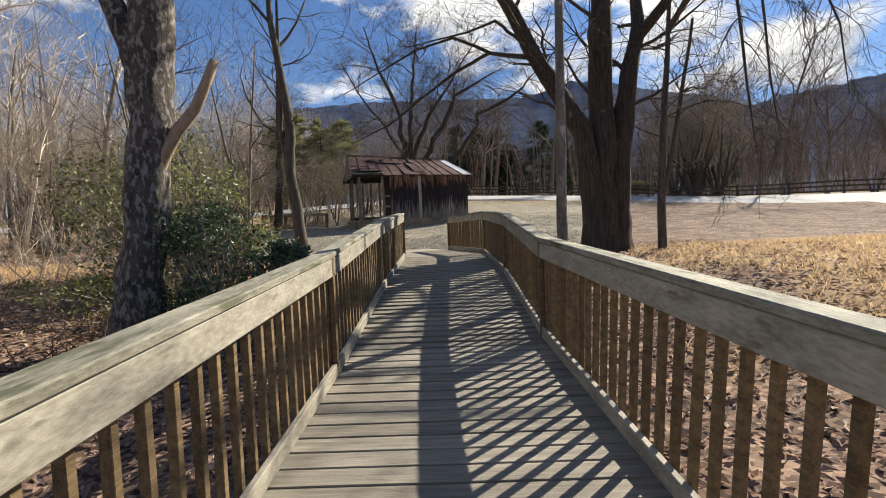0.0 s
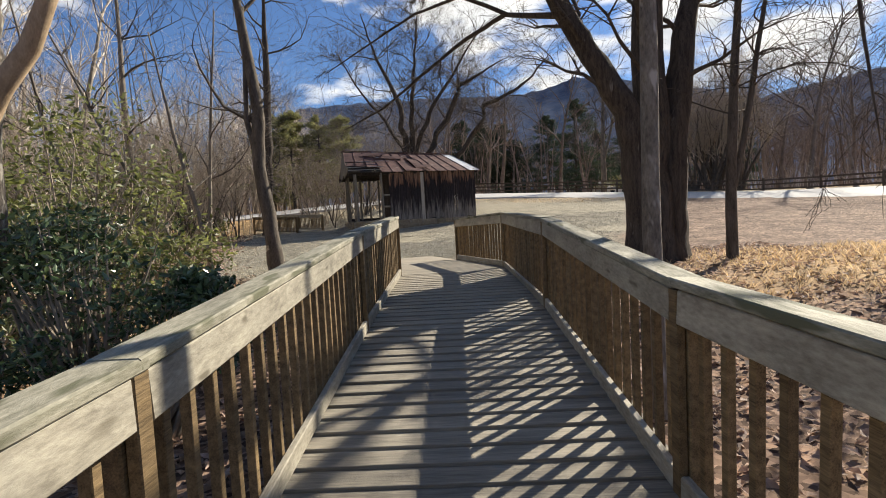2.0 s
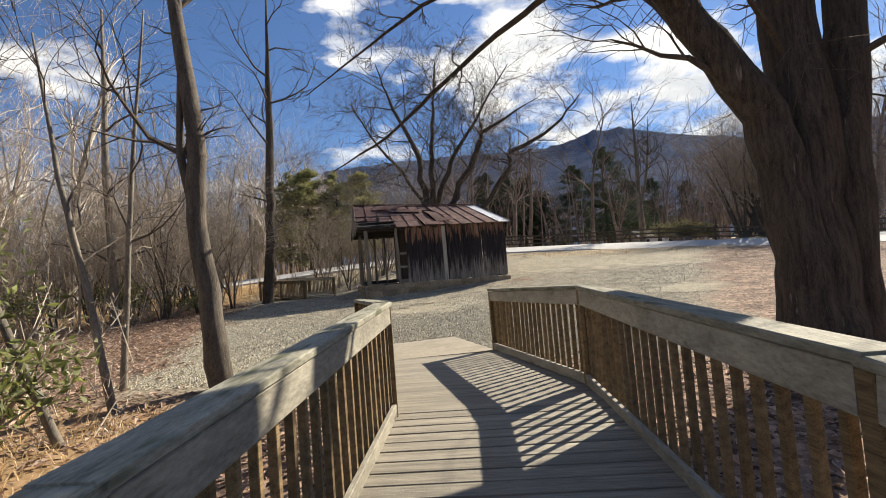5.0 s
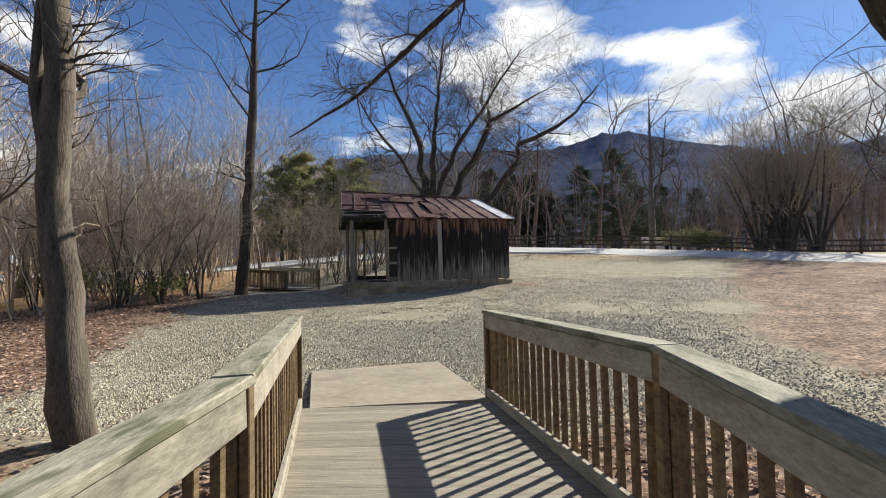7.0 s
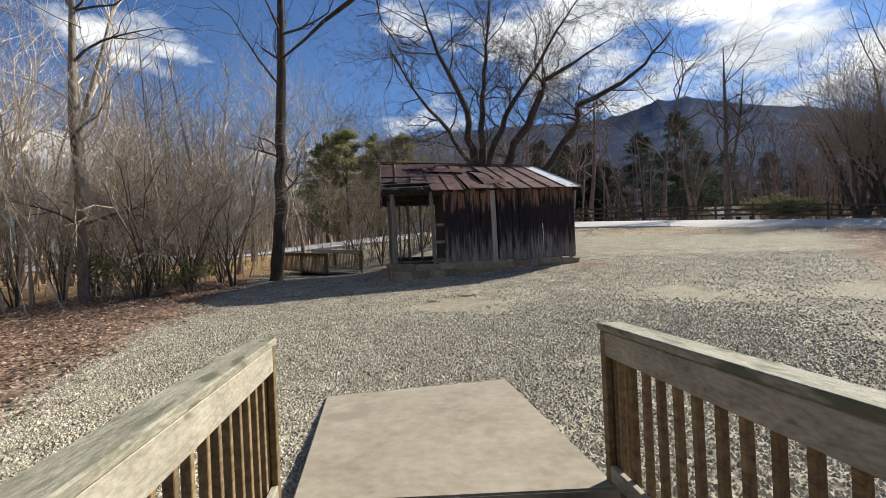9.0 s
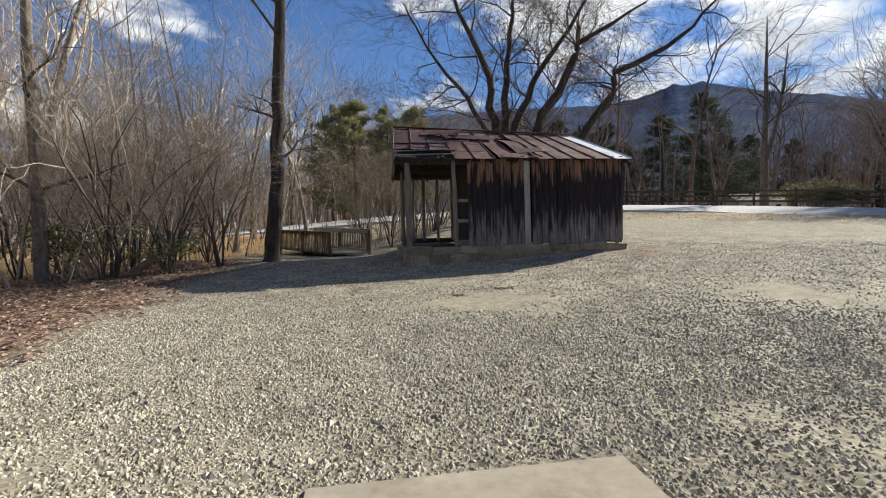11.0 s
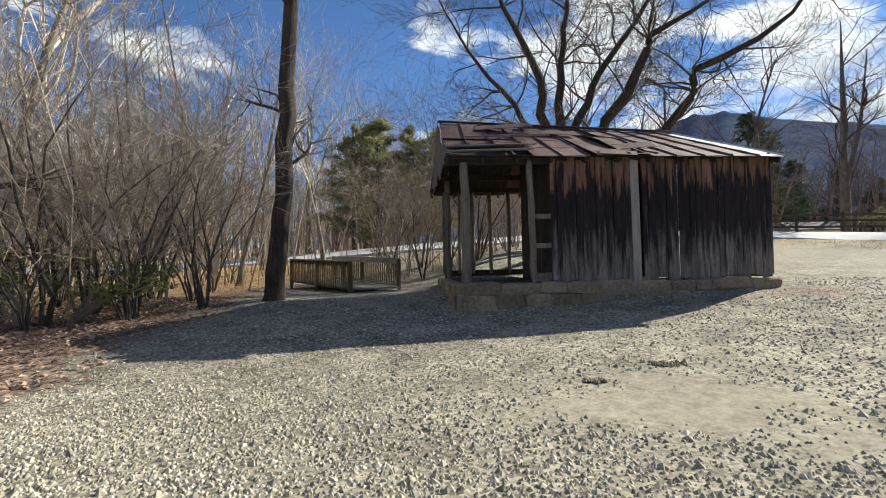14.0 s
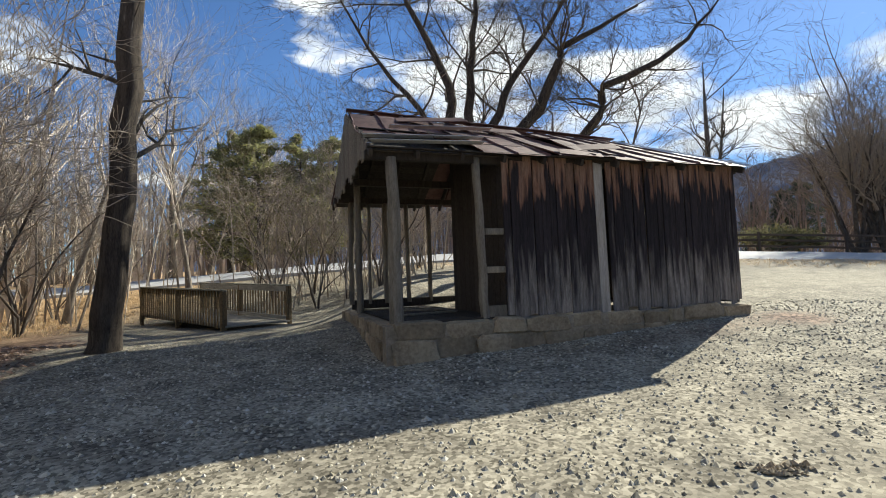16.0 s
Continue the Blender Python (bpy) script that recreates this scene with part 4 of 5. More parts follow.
# the multi-stemmed tree on the right, beyond the railing
stem_tree("tree", "massive fluted multi-stemmed tree standing in leaf litter", 4.05, 12.0,
          [[(0.1, 0, -0.3, 0.50), (0.05, 0, 0.6, 0.36), (0.05, 0, 2.2, 0.31), (0.1, 0.1, 4.5, 0.28), (0.3, 0.4, 8.5, 0.15), (0.5, 0.8, 12, 0.05)],
           [(-0.18, -0.1, -0.2, 0.38), (-0.20, -0.12, 1.0, 0.27), (-0.28, -0.12, 2.0, 0.25), (-0.42, -0.12, 2.85, 0.23), (-0.92, -0.1, 3.75, 0.21), (-1.35, -0.1, 4.4, 0.19), (-2.3, -0.5, 6.0, 0.14), (-3.6, -1.0, 8.5, 0.05)],
           [(0.42, 0.1, -0.2, 0.34), (0.45, 0.05, 1.0, 0.25), (0.5, 0.0, 2.6, 0.23), (0.75, 0.1, 4.2, 0.2), (1.1, 0.3, 5.5, 0.15), (1.2, 1.6, 9.0, 0.05)],
           [(-1.50, -0.15, 4.65, 0.065), (-2.5, 0.85, 5.15, 0.05), (-3.3, 1.5, 4.95, 0.042), (-4.4, 2.1, 4.35, 0.034), (-5.3, 2.5, 3.8, 0.024), (-6.4, 2.9, 3.4, 0.01)],
           [(-2.4, 0.75, 5.1, 0.045), (-3.4, 0.9, 5.6, 0.036), (-4.4, 1.4, 5.5, 0.028), (-5.6, 1.8, 5.0, 0.018), (-6.6, 2.2, 4.6, 0.008)],
           [(-0.95, -0.1, 3.8, 0.05), (-1.9, -0.6, 4.9, 0.04), (-2.5, -0.9, 5.25, 0.032), (-3.1, -1.0, 5.0, 0.024), (-4.4, -1.4, 4.6, 0.01)],
           # two limbs added high up, mostly out of view, to throw shade on the deck
           [(0.9, 0.2, 5.0, 0.13), (2.0, -0.8, 6.4, 0.10), (3.2, -2.0, 7.3, 0.07), (4.6, -3.6, 8.2, 0.03)],
           [(0.3, 0.4, 7.6, 0.11), (1.6, -1.4, 8.6, 0.08), (2.4, -3.2, 9.4, 0.03)]], 12, M_BARK_DARK, kids=(9, 6, 4), lateral=0.27, low=0.5, droop=0.0, wiggle=0.3, thin_reach=0.42)
stem_tree("tree", "slim pale-barked tree close to the railing", 1.80, 6.3,
          [[(0, 0, -0.3, 0.085), (0, 0, 1.5, 0.066), (0.02, 0.05, 3.2, 0.06), (0.1, 0.2, 6.5, 0.03)]], 13, M_BARK_LIGHT, kids=(4, 4, 3), lateral=0.2, low=0.8)
stem_tree("tree", "thin drooping tree at the edge of the dry grass", 5.23, 11.36,
          [[(0, 0, -0.3, 0.11), (0.0, 0, 1.2, 0.085), (0.08, 0, 3.0, 0.075), (0.25, 0.1, 5.0, 0.05), (0.4, 0.2, 7.5, 0.02)],
           [(0.05, 0, 1.2, 0.05), (0.4, 0, 3.0, 0.05), (0.8, 0.1, 5.2, 0.03)],
           [(0.25, 0.1, 4.9, 0.04), (0.6, -0.8, 5.9, 0.034), (0.85, -1.5, 5.0, 0.03), (0.95, -1.65, 3.2, 0.024), (1.1, -1.75, 1.7, 0.008)],
           [(0.25, 0.1, 5.0, 0.04), (0.9, -0.3, 6.2, 0.034), (1.5, -1.2, 5.3, 0.028), (1.55, -1.4, 3.4, 0.02), (1.7, -1.5, 2.1, 0.008)],
           [(0.25, 0.1, 5.0, 0.04), (1.2, -0.6, 6.4, 0.034), (2.1, -1.6, 5.7, 0.026), (2.5, -1.9, 4.2, 0.018), (2.6, -2.0, 2.9, 0.007)]], 14, M_BARK, kids=(11, 5, 3), lateral=0.30, droop=-0.16, rmax=0.016)
stem_tree("tree", "slim twin-stemmed grey tree by the gravel", -3.39, 12.43,
          [[(0, 0, -0.3, 0.19), (-0.05, 0, 1.0, 0.145), (-0.2, 0, 2.3, 0.125), (-0.15, 0, 3.4, 0.12), (-0.5, 0.1, 6.0, 0.08), (-0.7, 0.2, 9.0, 0.03)],
           [(-0.2, 0, 2.2, 0.06), (-0.38, 0.0, 3.2, 0.055), (-0.35, 0.1, 5.5, 0.03)]], 15, M_BARK, kids=(5, 4, 3), lateral=0.3)
for k, (x, y, lx, h) in enumerate(((-3.9, 10.6, -2.4, 4.6), (-4.2, 11.6, -1.0, 4.8), (-4.9, 12.6, 0.5, 5.5), (-5.6, 10.5, -1.2, 5.0))):
    stem_tree("sapling", "thin leaning bare sapling in leaf litter", x, y, [[(0, 0, -0.2, 0.05), (lx * 0.3, 0, h * 0.3, 0.04), (lx * 0.62, 0, h * 0.6, 0.03), (lx, 0.1, h, 0.012)]], 60 + k, M_BARK_LIGHT, kids=(7, 4, 3), lateral=0.35, group="saplings beside the boardwalk")
stem_tree("tree", "tall dark leaning tree at the edge of the gravel", -9.19, 26.86,
          [[(0, 0, -0.4, 0.30), (0.08, 0, 0.6, 0.22), (0.3, 0, 2.5, 0.20), (0.4, 0, 5, 0.185), (0.5, 0.2, 9.0, 0.13), (0.6, 0.4, 14.0, 0.04)]], 16, M_BARK_DARK, kids=(14, 5, 4), lateral=0.25)
stem_tree("tree", "slender straight tree at the edge of the woods", -13.1, 22.85,
          [[(0, 0, -0.4, 0.20), (0, 0, 1.2, 0.14), (-0.15, 0, 5.5, 0.12), (-0.2, 0.2, 12.0, 0.04)]], 17, M_BARK_LIGHT, kids=(10, 5, 3), lateral=0.25)
# trees behind the shed
stem_tree("tree", "wide-crowned bare tree standing behind the shed", -2.5, 36.5,
          [[(0, 0, -0.3, 0.40), (-0.1, 0, 1.8, 0.30), (-0.3, 0, 4.1, 0.22), (-0.6, 0, 6.9, 0.16), (-2.4, 0.3, 11.4, 0.07), (-3.0, 0.4, 13.5, 0.03)],
           [(0.15, 0, 1.2, 0.24), (0.1, 0, 4.2, 0.2), (0.3, 0.2, 7.5, 0.14), (0.6, 0.3, 10.5, 0.08), (1.0, 0.3, 13.5, 0.03)],
           [(0.2, 0, 1.8, 0.2), (0.6, 0, 4.5, 0.17), (1.8, 0, 7.0, 0.13), (4.4, 0.3, 10.8, 0.06), (5.6, 0.3, 12.5, 0.03)],
           [(-0.3, 0, 3.6, 0.14), (-1.6, 0.2, 6.0, 0.11), (-3.6, 0.2, 8.6, 0.06), (-4.8, 0.2, 11.0, 0.03)]], 18, M_BARK_DARK, kids=(15, 8, 5, 3), lateral=0.34, rmax=0.045, low=0.35, wiggle=0.5, levels=4)
stem_tree("tree", "leaning bare tree behind the shed", -2.0, 35.8,
          [[(0, 0, -0.3, 0.28), (0.25, 0, 2.0, 0.24), (1.0, 0, 4.1, 0.21), (2.9, 0, 7.4, 0.16), (3.1, 0, 8.0, 0.11), (6.0, 0.2, 9.6, 0.04)]], 19, M_BARK_DARK, kids=(18, 8, 5, 3), lateral=0.3, rmax=0.045, low=0.4, wiggle=0.5, levels=4)
stem_tree("tree", "crooked leaning tree behind the shed", -0.2, 36.6,
          [[(0, 0, -0.3, 0.24), (0.5, 0, 2.0, 0.2), (1.3, 0, 3.8, 0.17), (2.7, 0, 5.6, 0.15), (3.0, 0, 6.7, 0.13), (5.8, 0, 8.0, 0.09), (7.6, 0, 10.0, 0.03)]], 20, M_BARK_DARK, kids=(20, 8, 5, 3), lateral=0.27, rmax=0.045, low=0.4, wiggle=0.6, levels=4)

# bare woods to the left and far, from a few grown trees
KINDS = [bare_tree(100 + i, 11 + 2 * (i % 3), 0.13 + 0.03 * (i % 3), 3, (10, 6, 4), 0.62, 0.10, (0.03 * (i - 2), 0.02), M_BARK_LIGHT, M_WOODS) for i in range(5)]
FAR_KINDS = [bare_tree(120 + i, 12 + 2 * i, 0.16, 3, (10, 6, 5), 0.75, 0.06, (0, 0), M_FARWOODS, M_FARWOODS) for i in range(3)]
SHRUBS = [bare_tree(140 + i, 5.5 + i, 0.05, 3, (8, 5, 3), 0.75, 0.05, (0, 0), M_BARK, M_TWIG, stems=5, flare=1.0, fan=0.16) for i in range(3)]


def woods(name, label, kinds, spots, group, lo=0.8, hi=1.25):
    rnd = random.Random(len(spots))
    first = {}
    for x, y in spots:
        i = rnd.randrange(len(kinds))
        m = ground_pose(x, y, rnd.uniform(0, 6.28), rnd.uniform(lo, hi))
        if i not in first:
            first[i] = tree_object(name, label, *kinds[i], m, group=group)
        else:
            c = copy_thing(first[i], Matrix.Identity(4))
            c.matrix_world = m


rw = random.Random(77)
spots = []
while len(spots) < 66:
    x, y = rw.uniform(-48, -9), rw.uniform(14, 62)
    if x > -10.5 - 0.12 * (y - 22) or (y < 34 and x > -19) or (abs(y - 44) < 3.5 and x > -30):
        continue
    if all((x - a) ** 2 + (y - b) ** 2 > 2.6 for a, b in spots):
        spots.append((x, y))
woods("bare_tree", "leafless grey woodland tree among undergrowth", KINDS, spots, "bare woods left of the clearing")
spots = [(rw.uniform(-50, -14), rw.uniform(2, 14)) for _ in range(22)]
woods("bare_tree", "leafless grey woodland tree beyond the dry grass", KINDS, spots, "bare woods left of the boardwalk")
spots = []
while len(spots) < 26:
    x, y = rw.uniform(-20, -8.5), rw.uniform(18, 40)
    if x > -11 + 0.0 * y and y < 30 or (x > -13.5 and 28.5 < y < 36):
        continue
    if y < 22 and x > -13:
        continue
    spots.append((x, y))
spots += [(-7.0, 36.5), (-5.6, 35.0), (-8.6, 37.8), (-6.0, 38.5), (-10.2, 25.8), (-11.2, 26.6), (-4.5, 39.0), (-10.6, 24.2), (-7.8, 35.3), (-9.8, 36.8), (-11.6, 23.4), (-12.4, 25.0)]
woods("bare_shrub", "tangled leafless thicket with many thin stems", SHRUBS, spots, "thickets along the wood edge", 0.6, 1.15)
def before_house(x, y):
    """The open strip through which the house is seen across the road."""
    return y < 78 and abs(x - (0.385 * y - 5.0)) < 3.0


spots = [p for p in [(rw.uniform(-70, 90), rw.uniform(62, 120)) for _ in range(120)] if not before_house(*p)] + [(rw.uniform(30, 75), rw.uniform(44, 70)) for _ in range(16)]
woods("bare_tree", "leafless grey tree at the foot of the mountain", FAR_KINDS, spots, "bare woods beyond the road", 0.9, 1.5)
spots = [(24.3, 48.5), (25.6, 50.0), (23.2, 49.6), (26.8, 48.4), (33.0, 38.0), (36.0, 30.0), (38.0, 36.0)]
BIG_SHRUBS = [bare_tree(150 + i, 7.5, 0.13, 3, (8, 6, 4), 0.8, 0.06, (0, 0), M_BARK, M_TWIG, stems=7, flare=1.0) for i in range(2)]
woods("bare_shrub", "large many-stemmed bare shrub across the road", BIG_SHRUBS, spots[:4], "shrubs across the road", 1.45, 1.8)
woods("bare_shrub", "tall bare brush beyond the fence", BIG_SHRUBS, spots[4:], "brush beyond the fence", 0.6, 0.9)
stem_tree("tree", "slender bare tree standing alone across the road", 15.8, 53.0,
          [[(0, 0, -0.3, 0.3), (0, 0, 4, 0.22), (0.1, 0, 8, 0.15), (0.2, 0, 14, 0.03)], [(0, 0, 3, 0.15), (1.0, 0, 7, 0.12), (1.6, 0, 12, 0.03)]], 33, M_BARK_LIGHT, kids=(14, 6, 4), lateral=0.35)


# far woods and brush, joined: too many to count
def stem_mass(name, label, spots, seed, h0, h1, r, mat, branches=9, lean=0.12, sub=2):
    rnd = random.Random(seed)
    verts, faces = [], []
    for x, y in spots:
        h = rnd.uniform(h0, h1)
        p = Vector((x, y, ground_z(x, y) - 0.1))
        d = Vector((rnd.gauss(0, lean), rnd.gauss(0, lean), 1)).normalized()
        bend = Vector((rnd.gauss(0, lean), rnd.gauss(0, lean), 0)) * h * 0.5
        pts = [p, p + d * h * 0.5, p + d * h + bend]
        rr = r * rnd.uniform(0.6, 1.4)
        tube(verts, faces, pts, [rr, rr * 0.7, 0.005], 3)
        for _ in range(branches):
            f = rnd.uniform(0.25, 0.97)
            q = pts[0].lerp(pts[1], f * 2) if f < 0.5 else pts[1].lerp(pts[2], f * 2 - 1)
            a = rnd.uniform(0, 6.28)
            bl = h * rnd.uniform(0.12, 0.32) * (1.15 - f * 0.7)
            e = q + Vector((math.cos(a) * 0.7, math.sin(a) * 0.7, rnd.uniform(0.3, 0.9))).normalized() * bl
            m = q.lerp(e, 0.5) + Vector((rnd.gauss(0, 0.06), rnd.gauss(0, 0.06), 0.05)) * bl
            tube(verts, faces, [q, m, e], [rr * 0.35, rr * 0.25, 0.004], 3)
            for _ in range(sub):
                g = q.lerp(e, rnd.uniform(0.3, 0.95))
                b = g + Vector((rnd.gauss(0, 0.5), rnd.gauss(0, 0.5), rnd.uniform(0.1, 0.8))).normalized() * bl * 0.5
                tube(verts, faces, [g, b], [rr * 0.18 + 0.002, 0.003], 3)
    tagged(new(name, mesh_from(name, verts, faces, mat)), label, "woods", kind="stuff")


def spread(n, x0, x1, y0, y1, seed, ok):
    rnd, out = random.Random(seed), []
    for _ in range(n * 20):
        if len(out) >= n:
            break
        x, y = rnd.uniform(x0, x1), rnd.uniform(y0, y1)
        if ok(x, y):
            out.append((x, y))
    return out


def off_road(x, y):
    return not (40.5 < y < 48.5)


# pale stems and darker copies: sun and shade of the woods put into colour
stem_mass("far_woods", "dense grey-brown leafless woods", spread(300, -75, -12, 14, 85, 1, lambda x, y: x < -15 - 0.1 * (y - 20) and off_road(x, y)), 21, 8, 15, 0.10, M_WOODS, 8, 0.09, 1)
stem_mass("far_woods_shaded", "leafless trunks among the woods, shade put into their dark colour", spread(170, -70, -13, 16, 80, 31, lambda x, y: x < -15 - 0.1 * (y - 20) and off_road(x, y)), 41, 8, 15, 0.10, M_BARK_LIGHT, 7, 0.09, 1)
# the thicket likewise: its darker copies carry shade in their colour
stem_mass("thicket_shaded", "thin stems of the thicket, shade put into their darker colour", spread(80, -22, -10.3, 20, 38, 32, lambda x, y: x < -11.0 - 0.25 * max(0, 26 - y) and not (x > -13.5 and 28 < y < 35.5)), 42, 2.5, 6.5, 0.03, M_TWIG, 8, 0.2, 2)
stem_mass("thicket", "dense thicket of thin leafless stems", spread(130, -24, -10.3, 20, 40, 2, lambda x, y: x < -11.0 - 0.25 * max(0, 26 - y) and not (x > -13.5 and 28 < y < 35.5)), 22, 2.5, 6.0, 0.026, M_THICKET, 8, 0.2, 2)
stem_mass("thicket_behind_shed", "thin leafless brush behind the shed", spread(110, -11, -3.5, 35, 40, 3, lambda x, y: True), 23, 2.0, 6.0, 0.024, M_TWIG, 7, 0.22)
stem_mass("far_woods_beyond_road", "grey leafless woods at the foot of the mountain", spread(1300, -70, 120, 60, 150, 4, lambda x, y: (y > 66 or abs(x - 15) > 10) and not before_house(x, y)), 24, 8, 16, 0.10, M_FARWOODS, 10)
stem_mass("roadside_brush", "brown brush along the far side of the road", spread(420, 2, 60, 20, 64, 5, lambda x, y: (y > 54 and x < 24 and not before_house(x, y)) or (x > 27 and y > 50 - 0.9 * (x - 22)) or (x > 34)), 25, 0.8, 3.2, 0.02, M_WOODS, 8, 0.3, 1)
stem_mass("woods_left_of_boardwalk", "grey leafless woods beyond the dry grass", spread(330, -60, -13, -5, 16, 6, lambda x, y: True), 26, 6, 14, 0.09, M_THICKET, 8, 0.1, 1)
stem_mass("brambles", "tangled brown brambles beside the boardwalk", spread(420, -10.5, -2.6, 1.5, 6.4, 7, lambda x, y: x < -2.9), 27, 0.4, 1.1, 0.008, M_BRAMBLE, 6, 0.6, 2)
stem_mass("undergrowth", "thin leafless undergrowth with fallen twigs", spread(200, -12, -3.6, 7.5, 13.5, 8, lambda x, y: x < -4.5 or y < 11), 28, 0.5, 2.2, 0.009, M_THICKET, 7, 0.5, 2)


# ---- evergreens ----
def leaf_cloud(verts, faces, rnd, centre, size, count, leaf, flat=0.5, aspect=0.5):
    for _ in range(count):
        while True:
            o = Vector((rnd.uniform(-1, 1), rnd.uniform(-1, 1), rnd.uniform(-1, 1)))
            if o.length < 1:
                break
        p = centre + Vector((o.x * size[0], o.y * size[1], o.z * size[2]))
        a = Vector((rnd.gauss(0, 1), rnd.gauss(0, 1), rnd.gauss(0, flat))).normalized()
        b = a.cross(Vector((rnd.gauss(0, 1), rnd.gauss(0, 1), rnd.gauss(0, 1)))).normalized()
        s = leaf * rnd.uniform(0.6, 1.3)
        i = len(verts)
        nrm = a.cross(b) * s * 0.18
        verts += [p - a * s, p + b * s * aspect + nrm, p + a * s, p - b * s * aspect + nrm]
        faces += [(i, i + 1, i + 2), (i, i + 2, i + 3)]


def conifer(seed, height, width, mat):
    rnd = random.Random(seed)
    tv, tf, cv, cf = [], [], [], []
    tube(tv, tf, [Vector((0, 0, -0.3)), Vector((0, 0, height * 0.5)), Vector((0, 0, height))], [height * 0.018, height * 0.012, 0.02], 7)
    for i in range(int(height * 9)):
        f = rnd.uniform(0.10, 1.0)
        z = height * f
        r = width * min(1.0, 1.25 * (1 - f) ** 0.55) * rnd.uniform(0.35, 1.15) + 0.2
        a = rnd.uniform(0, 6.28)
        tip = Vector((math.cos(a) * r, math.sin(a) * r, z + r * rnd.uniform(-0.15, 0.25)))
        tube(tv, tf, [Vector((0, 0, z)), tip], [0.04, 0.01], 3)
        for k in range(3):
            leaf_cloud(cv, cf, rnd, Vector((0, 0, z)).lerp(tip, 0.5 + 0.25 * k), (r * 0.24 + 0.2, r * 0.24 + 0.2, 0.3), 30, 0.19, 0.7, 0.25)
    return mesh_from("trunk", tv, tf, M_BARK), mesh_from("crown", cv, cf, mat)


PINES = [conifer(200 + i, 9.0 + 1.5 * i, 2.9 + 0.4 * i, M_PINE) for i in range(3)]
CEDARS = [conifer(210 + i, 9.0 + i, 2.7, M_CEDAR) for i in range(2)]
spots = [(rw.uniform(2, 20), rw.uniform(78, 95)) for _ in range(16)] + [(rw.uniform(20, 60), rw.uniform(95, 125)) for _ in range(12)]
woods("pine_tree", "dark green pine at the far edge of the field", PINES, spots, "pines beyond the road", 0.75, 1.3)
woods("cedar_tree", "olive-green cedar in the thicket", CEDARS, [(-15.6, 51.0), (-13.2, 52.5), (-18.0, 52.0), (-11.2, 54)], "cedars behind the thicket", 0.9, 1.15)


def leafy_bush(name, label, x, y, blobs, leaf, mat, count, seed, stems=10):
    rnd = random.Random(seed)
    root = tagged(new(name), label, "bush")
    root.matrix_world = Matrix.Translation((x, y, ground_z(x, y)))
    tv, tf, cv, cf = [], [], [], []
    for c in blobs:
        cx, cy, cz, rx, ry, rz = c
        for _ in range(stems):
            tip = Vector((cx + rnd.uniform(-1, 1) * rx * 0.8, cy + rnd.uniform(-1, 1) * ry * 0.8, cz + rnd.uniform(-0.5, 1) * rz * 0.8))
            foot = Vector((cx * 0.4 + rnd.uniform(-0.15, 0.15), cy * 0.4 + rnd.uniform(-0.15, 0.15), -0.1))
            tube(tv, tf, [foot, foot.lerp(tip, 0.5) + Vector((rnd.uniform(-0.1, 0.1), rnd.uniform(-0.1, 0.1), 0.1)), tip], [0.02, 0.014, 0.005], 4)
            leaf_cloud(cv, cf, rnd, tip, (rx * 0.42, ry * 0.42, rz * 0.38), count // stems, leaf, 0.8, 0.45)
    put("stem", mesh_from("stem", tv, tf, M_TWIG), root)
    put("foliage", mesh_from("foliage", cv, cf, mat), root)
    return root


leafy_bush("holly_bush", "glossy dark green holly growing against the big tree", -2.45, 6.2,
           [(0, 0, 1.1, 0.7, 0.6, 0.6), (0.5, 0.25, 0.75, 0.6, 0.55, 0.45), (-0.35, 0, 1.5, 0.45, 0.42, 0.4), (-0.35, 0, 0.5, 0.5, 0.45, 0.45), (0.75, 0.1, 1.15, 0.3, 0.3, 0.22)], 0.036, M_HOLLY, 1250, 301, 34)
leafy_bush("laurel_bush", "loose olive-green evergreen shrub in the undergrowth", -4.5, 8.4, [(0, 0, 1.7, 1.2, 1.0, 1.0), (-0.9, 0.4, 0.9, 1.0, 0.9, 0.9), (0.2, 0, 0.7, 0.9, 0.8, 0.6)], 0.05, M_LAUREL, 900, 302, 30)
leafy_bush("laurel_bush", "tall airy evergreen shrub with yellow-green leaves", -4.3, 9.6, [(0, 0, 1.4, 1.0, 0.8, 0.9), (-1.0, 0.3, 2.4, 1.3, 0.9, 0.8), (-2.3, 0.2, 1.6, 1.0, 0.8, 1.2), (0.5, -0.1, 0.7, 0.8, 0.6, 0.5)], 0.05, M_LAUREL, 850, 303, 26)
leafy_bush("laurel_bush", "low evergreen shrub over fallen branches", -4.4, 7.2, [(0, 0, 0.35, 0.9, 0.9, 0.4), (-1.0, 0.7, 0.3, 0.8, 0.8, 0.35)], 0.04, M_LAUREL, 800, 304, 18)
leafy_bush("laurel_bush", "green shrub at the edge of the woods", -12.3, 23.6, [(0, 0, 0.8, 1.3, 0.9, 0.8), (-1.6, 0.3, 0.9, 1.2, 0.9, 0.9), (1.5, 0.8, 0.6, 0.9, 0.8, 0.6)], 0.06, M_LAUREL, 700, 305, 18)
leafy_bush("laurel_bush", "green shrub at the edge of the woods", -14.6, 21.2, [(0, 0, 0.9, 1.3, 1.0, 0.9), (-1.6, 0.5, 0.8, 1.2, 0.9, 0.8)], 0.06, M_LAUREL, 700, 306, 18)
leafy_bush("rounded_bush", "rounded tan-green bush across the road", 17.3, 49.0, [(0, 0, 0.9, 2.2, 1.2, 1.0), (1.8, 0.2, 0.7, 1.4, 1.0, 0.8)], 0.10, M_BUSH, 2400, 307, 30)


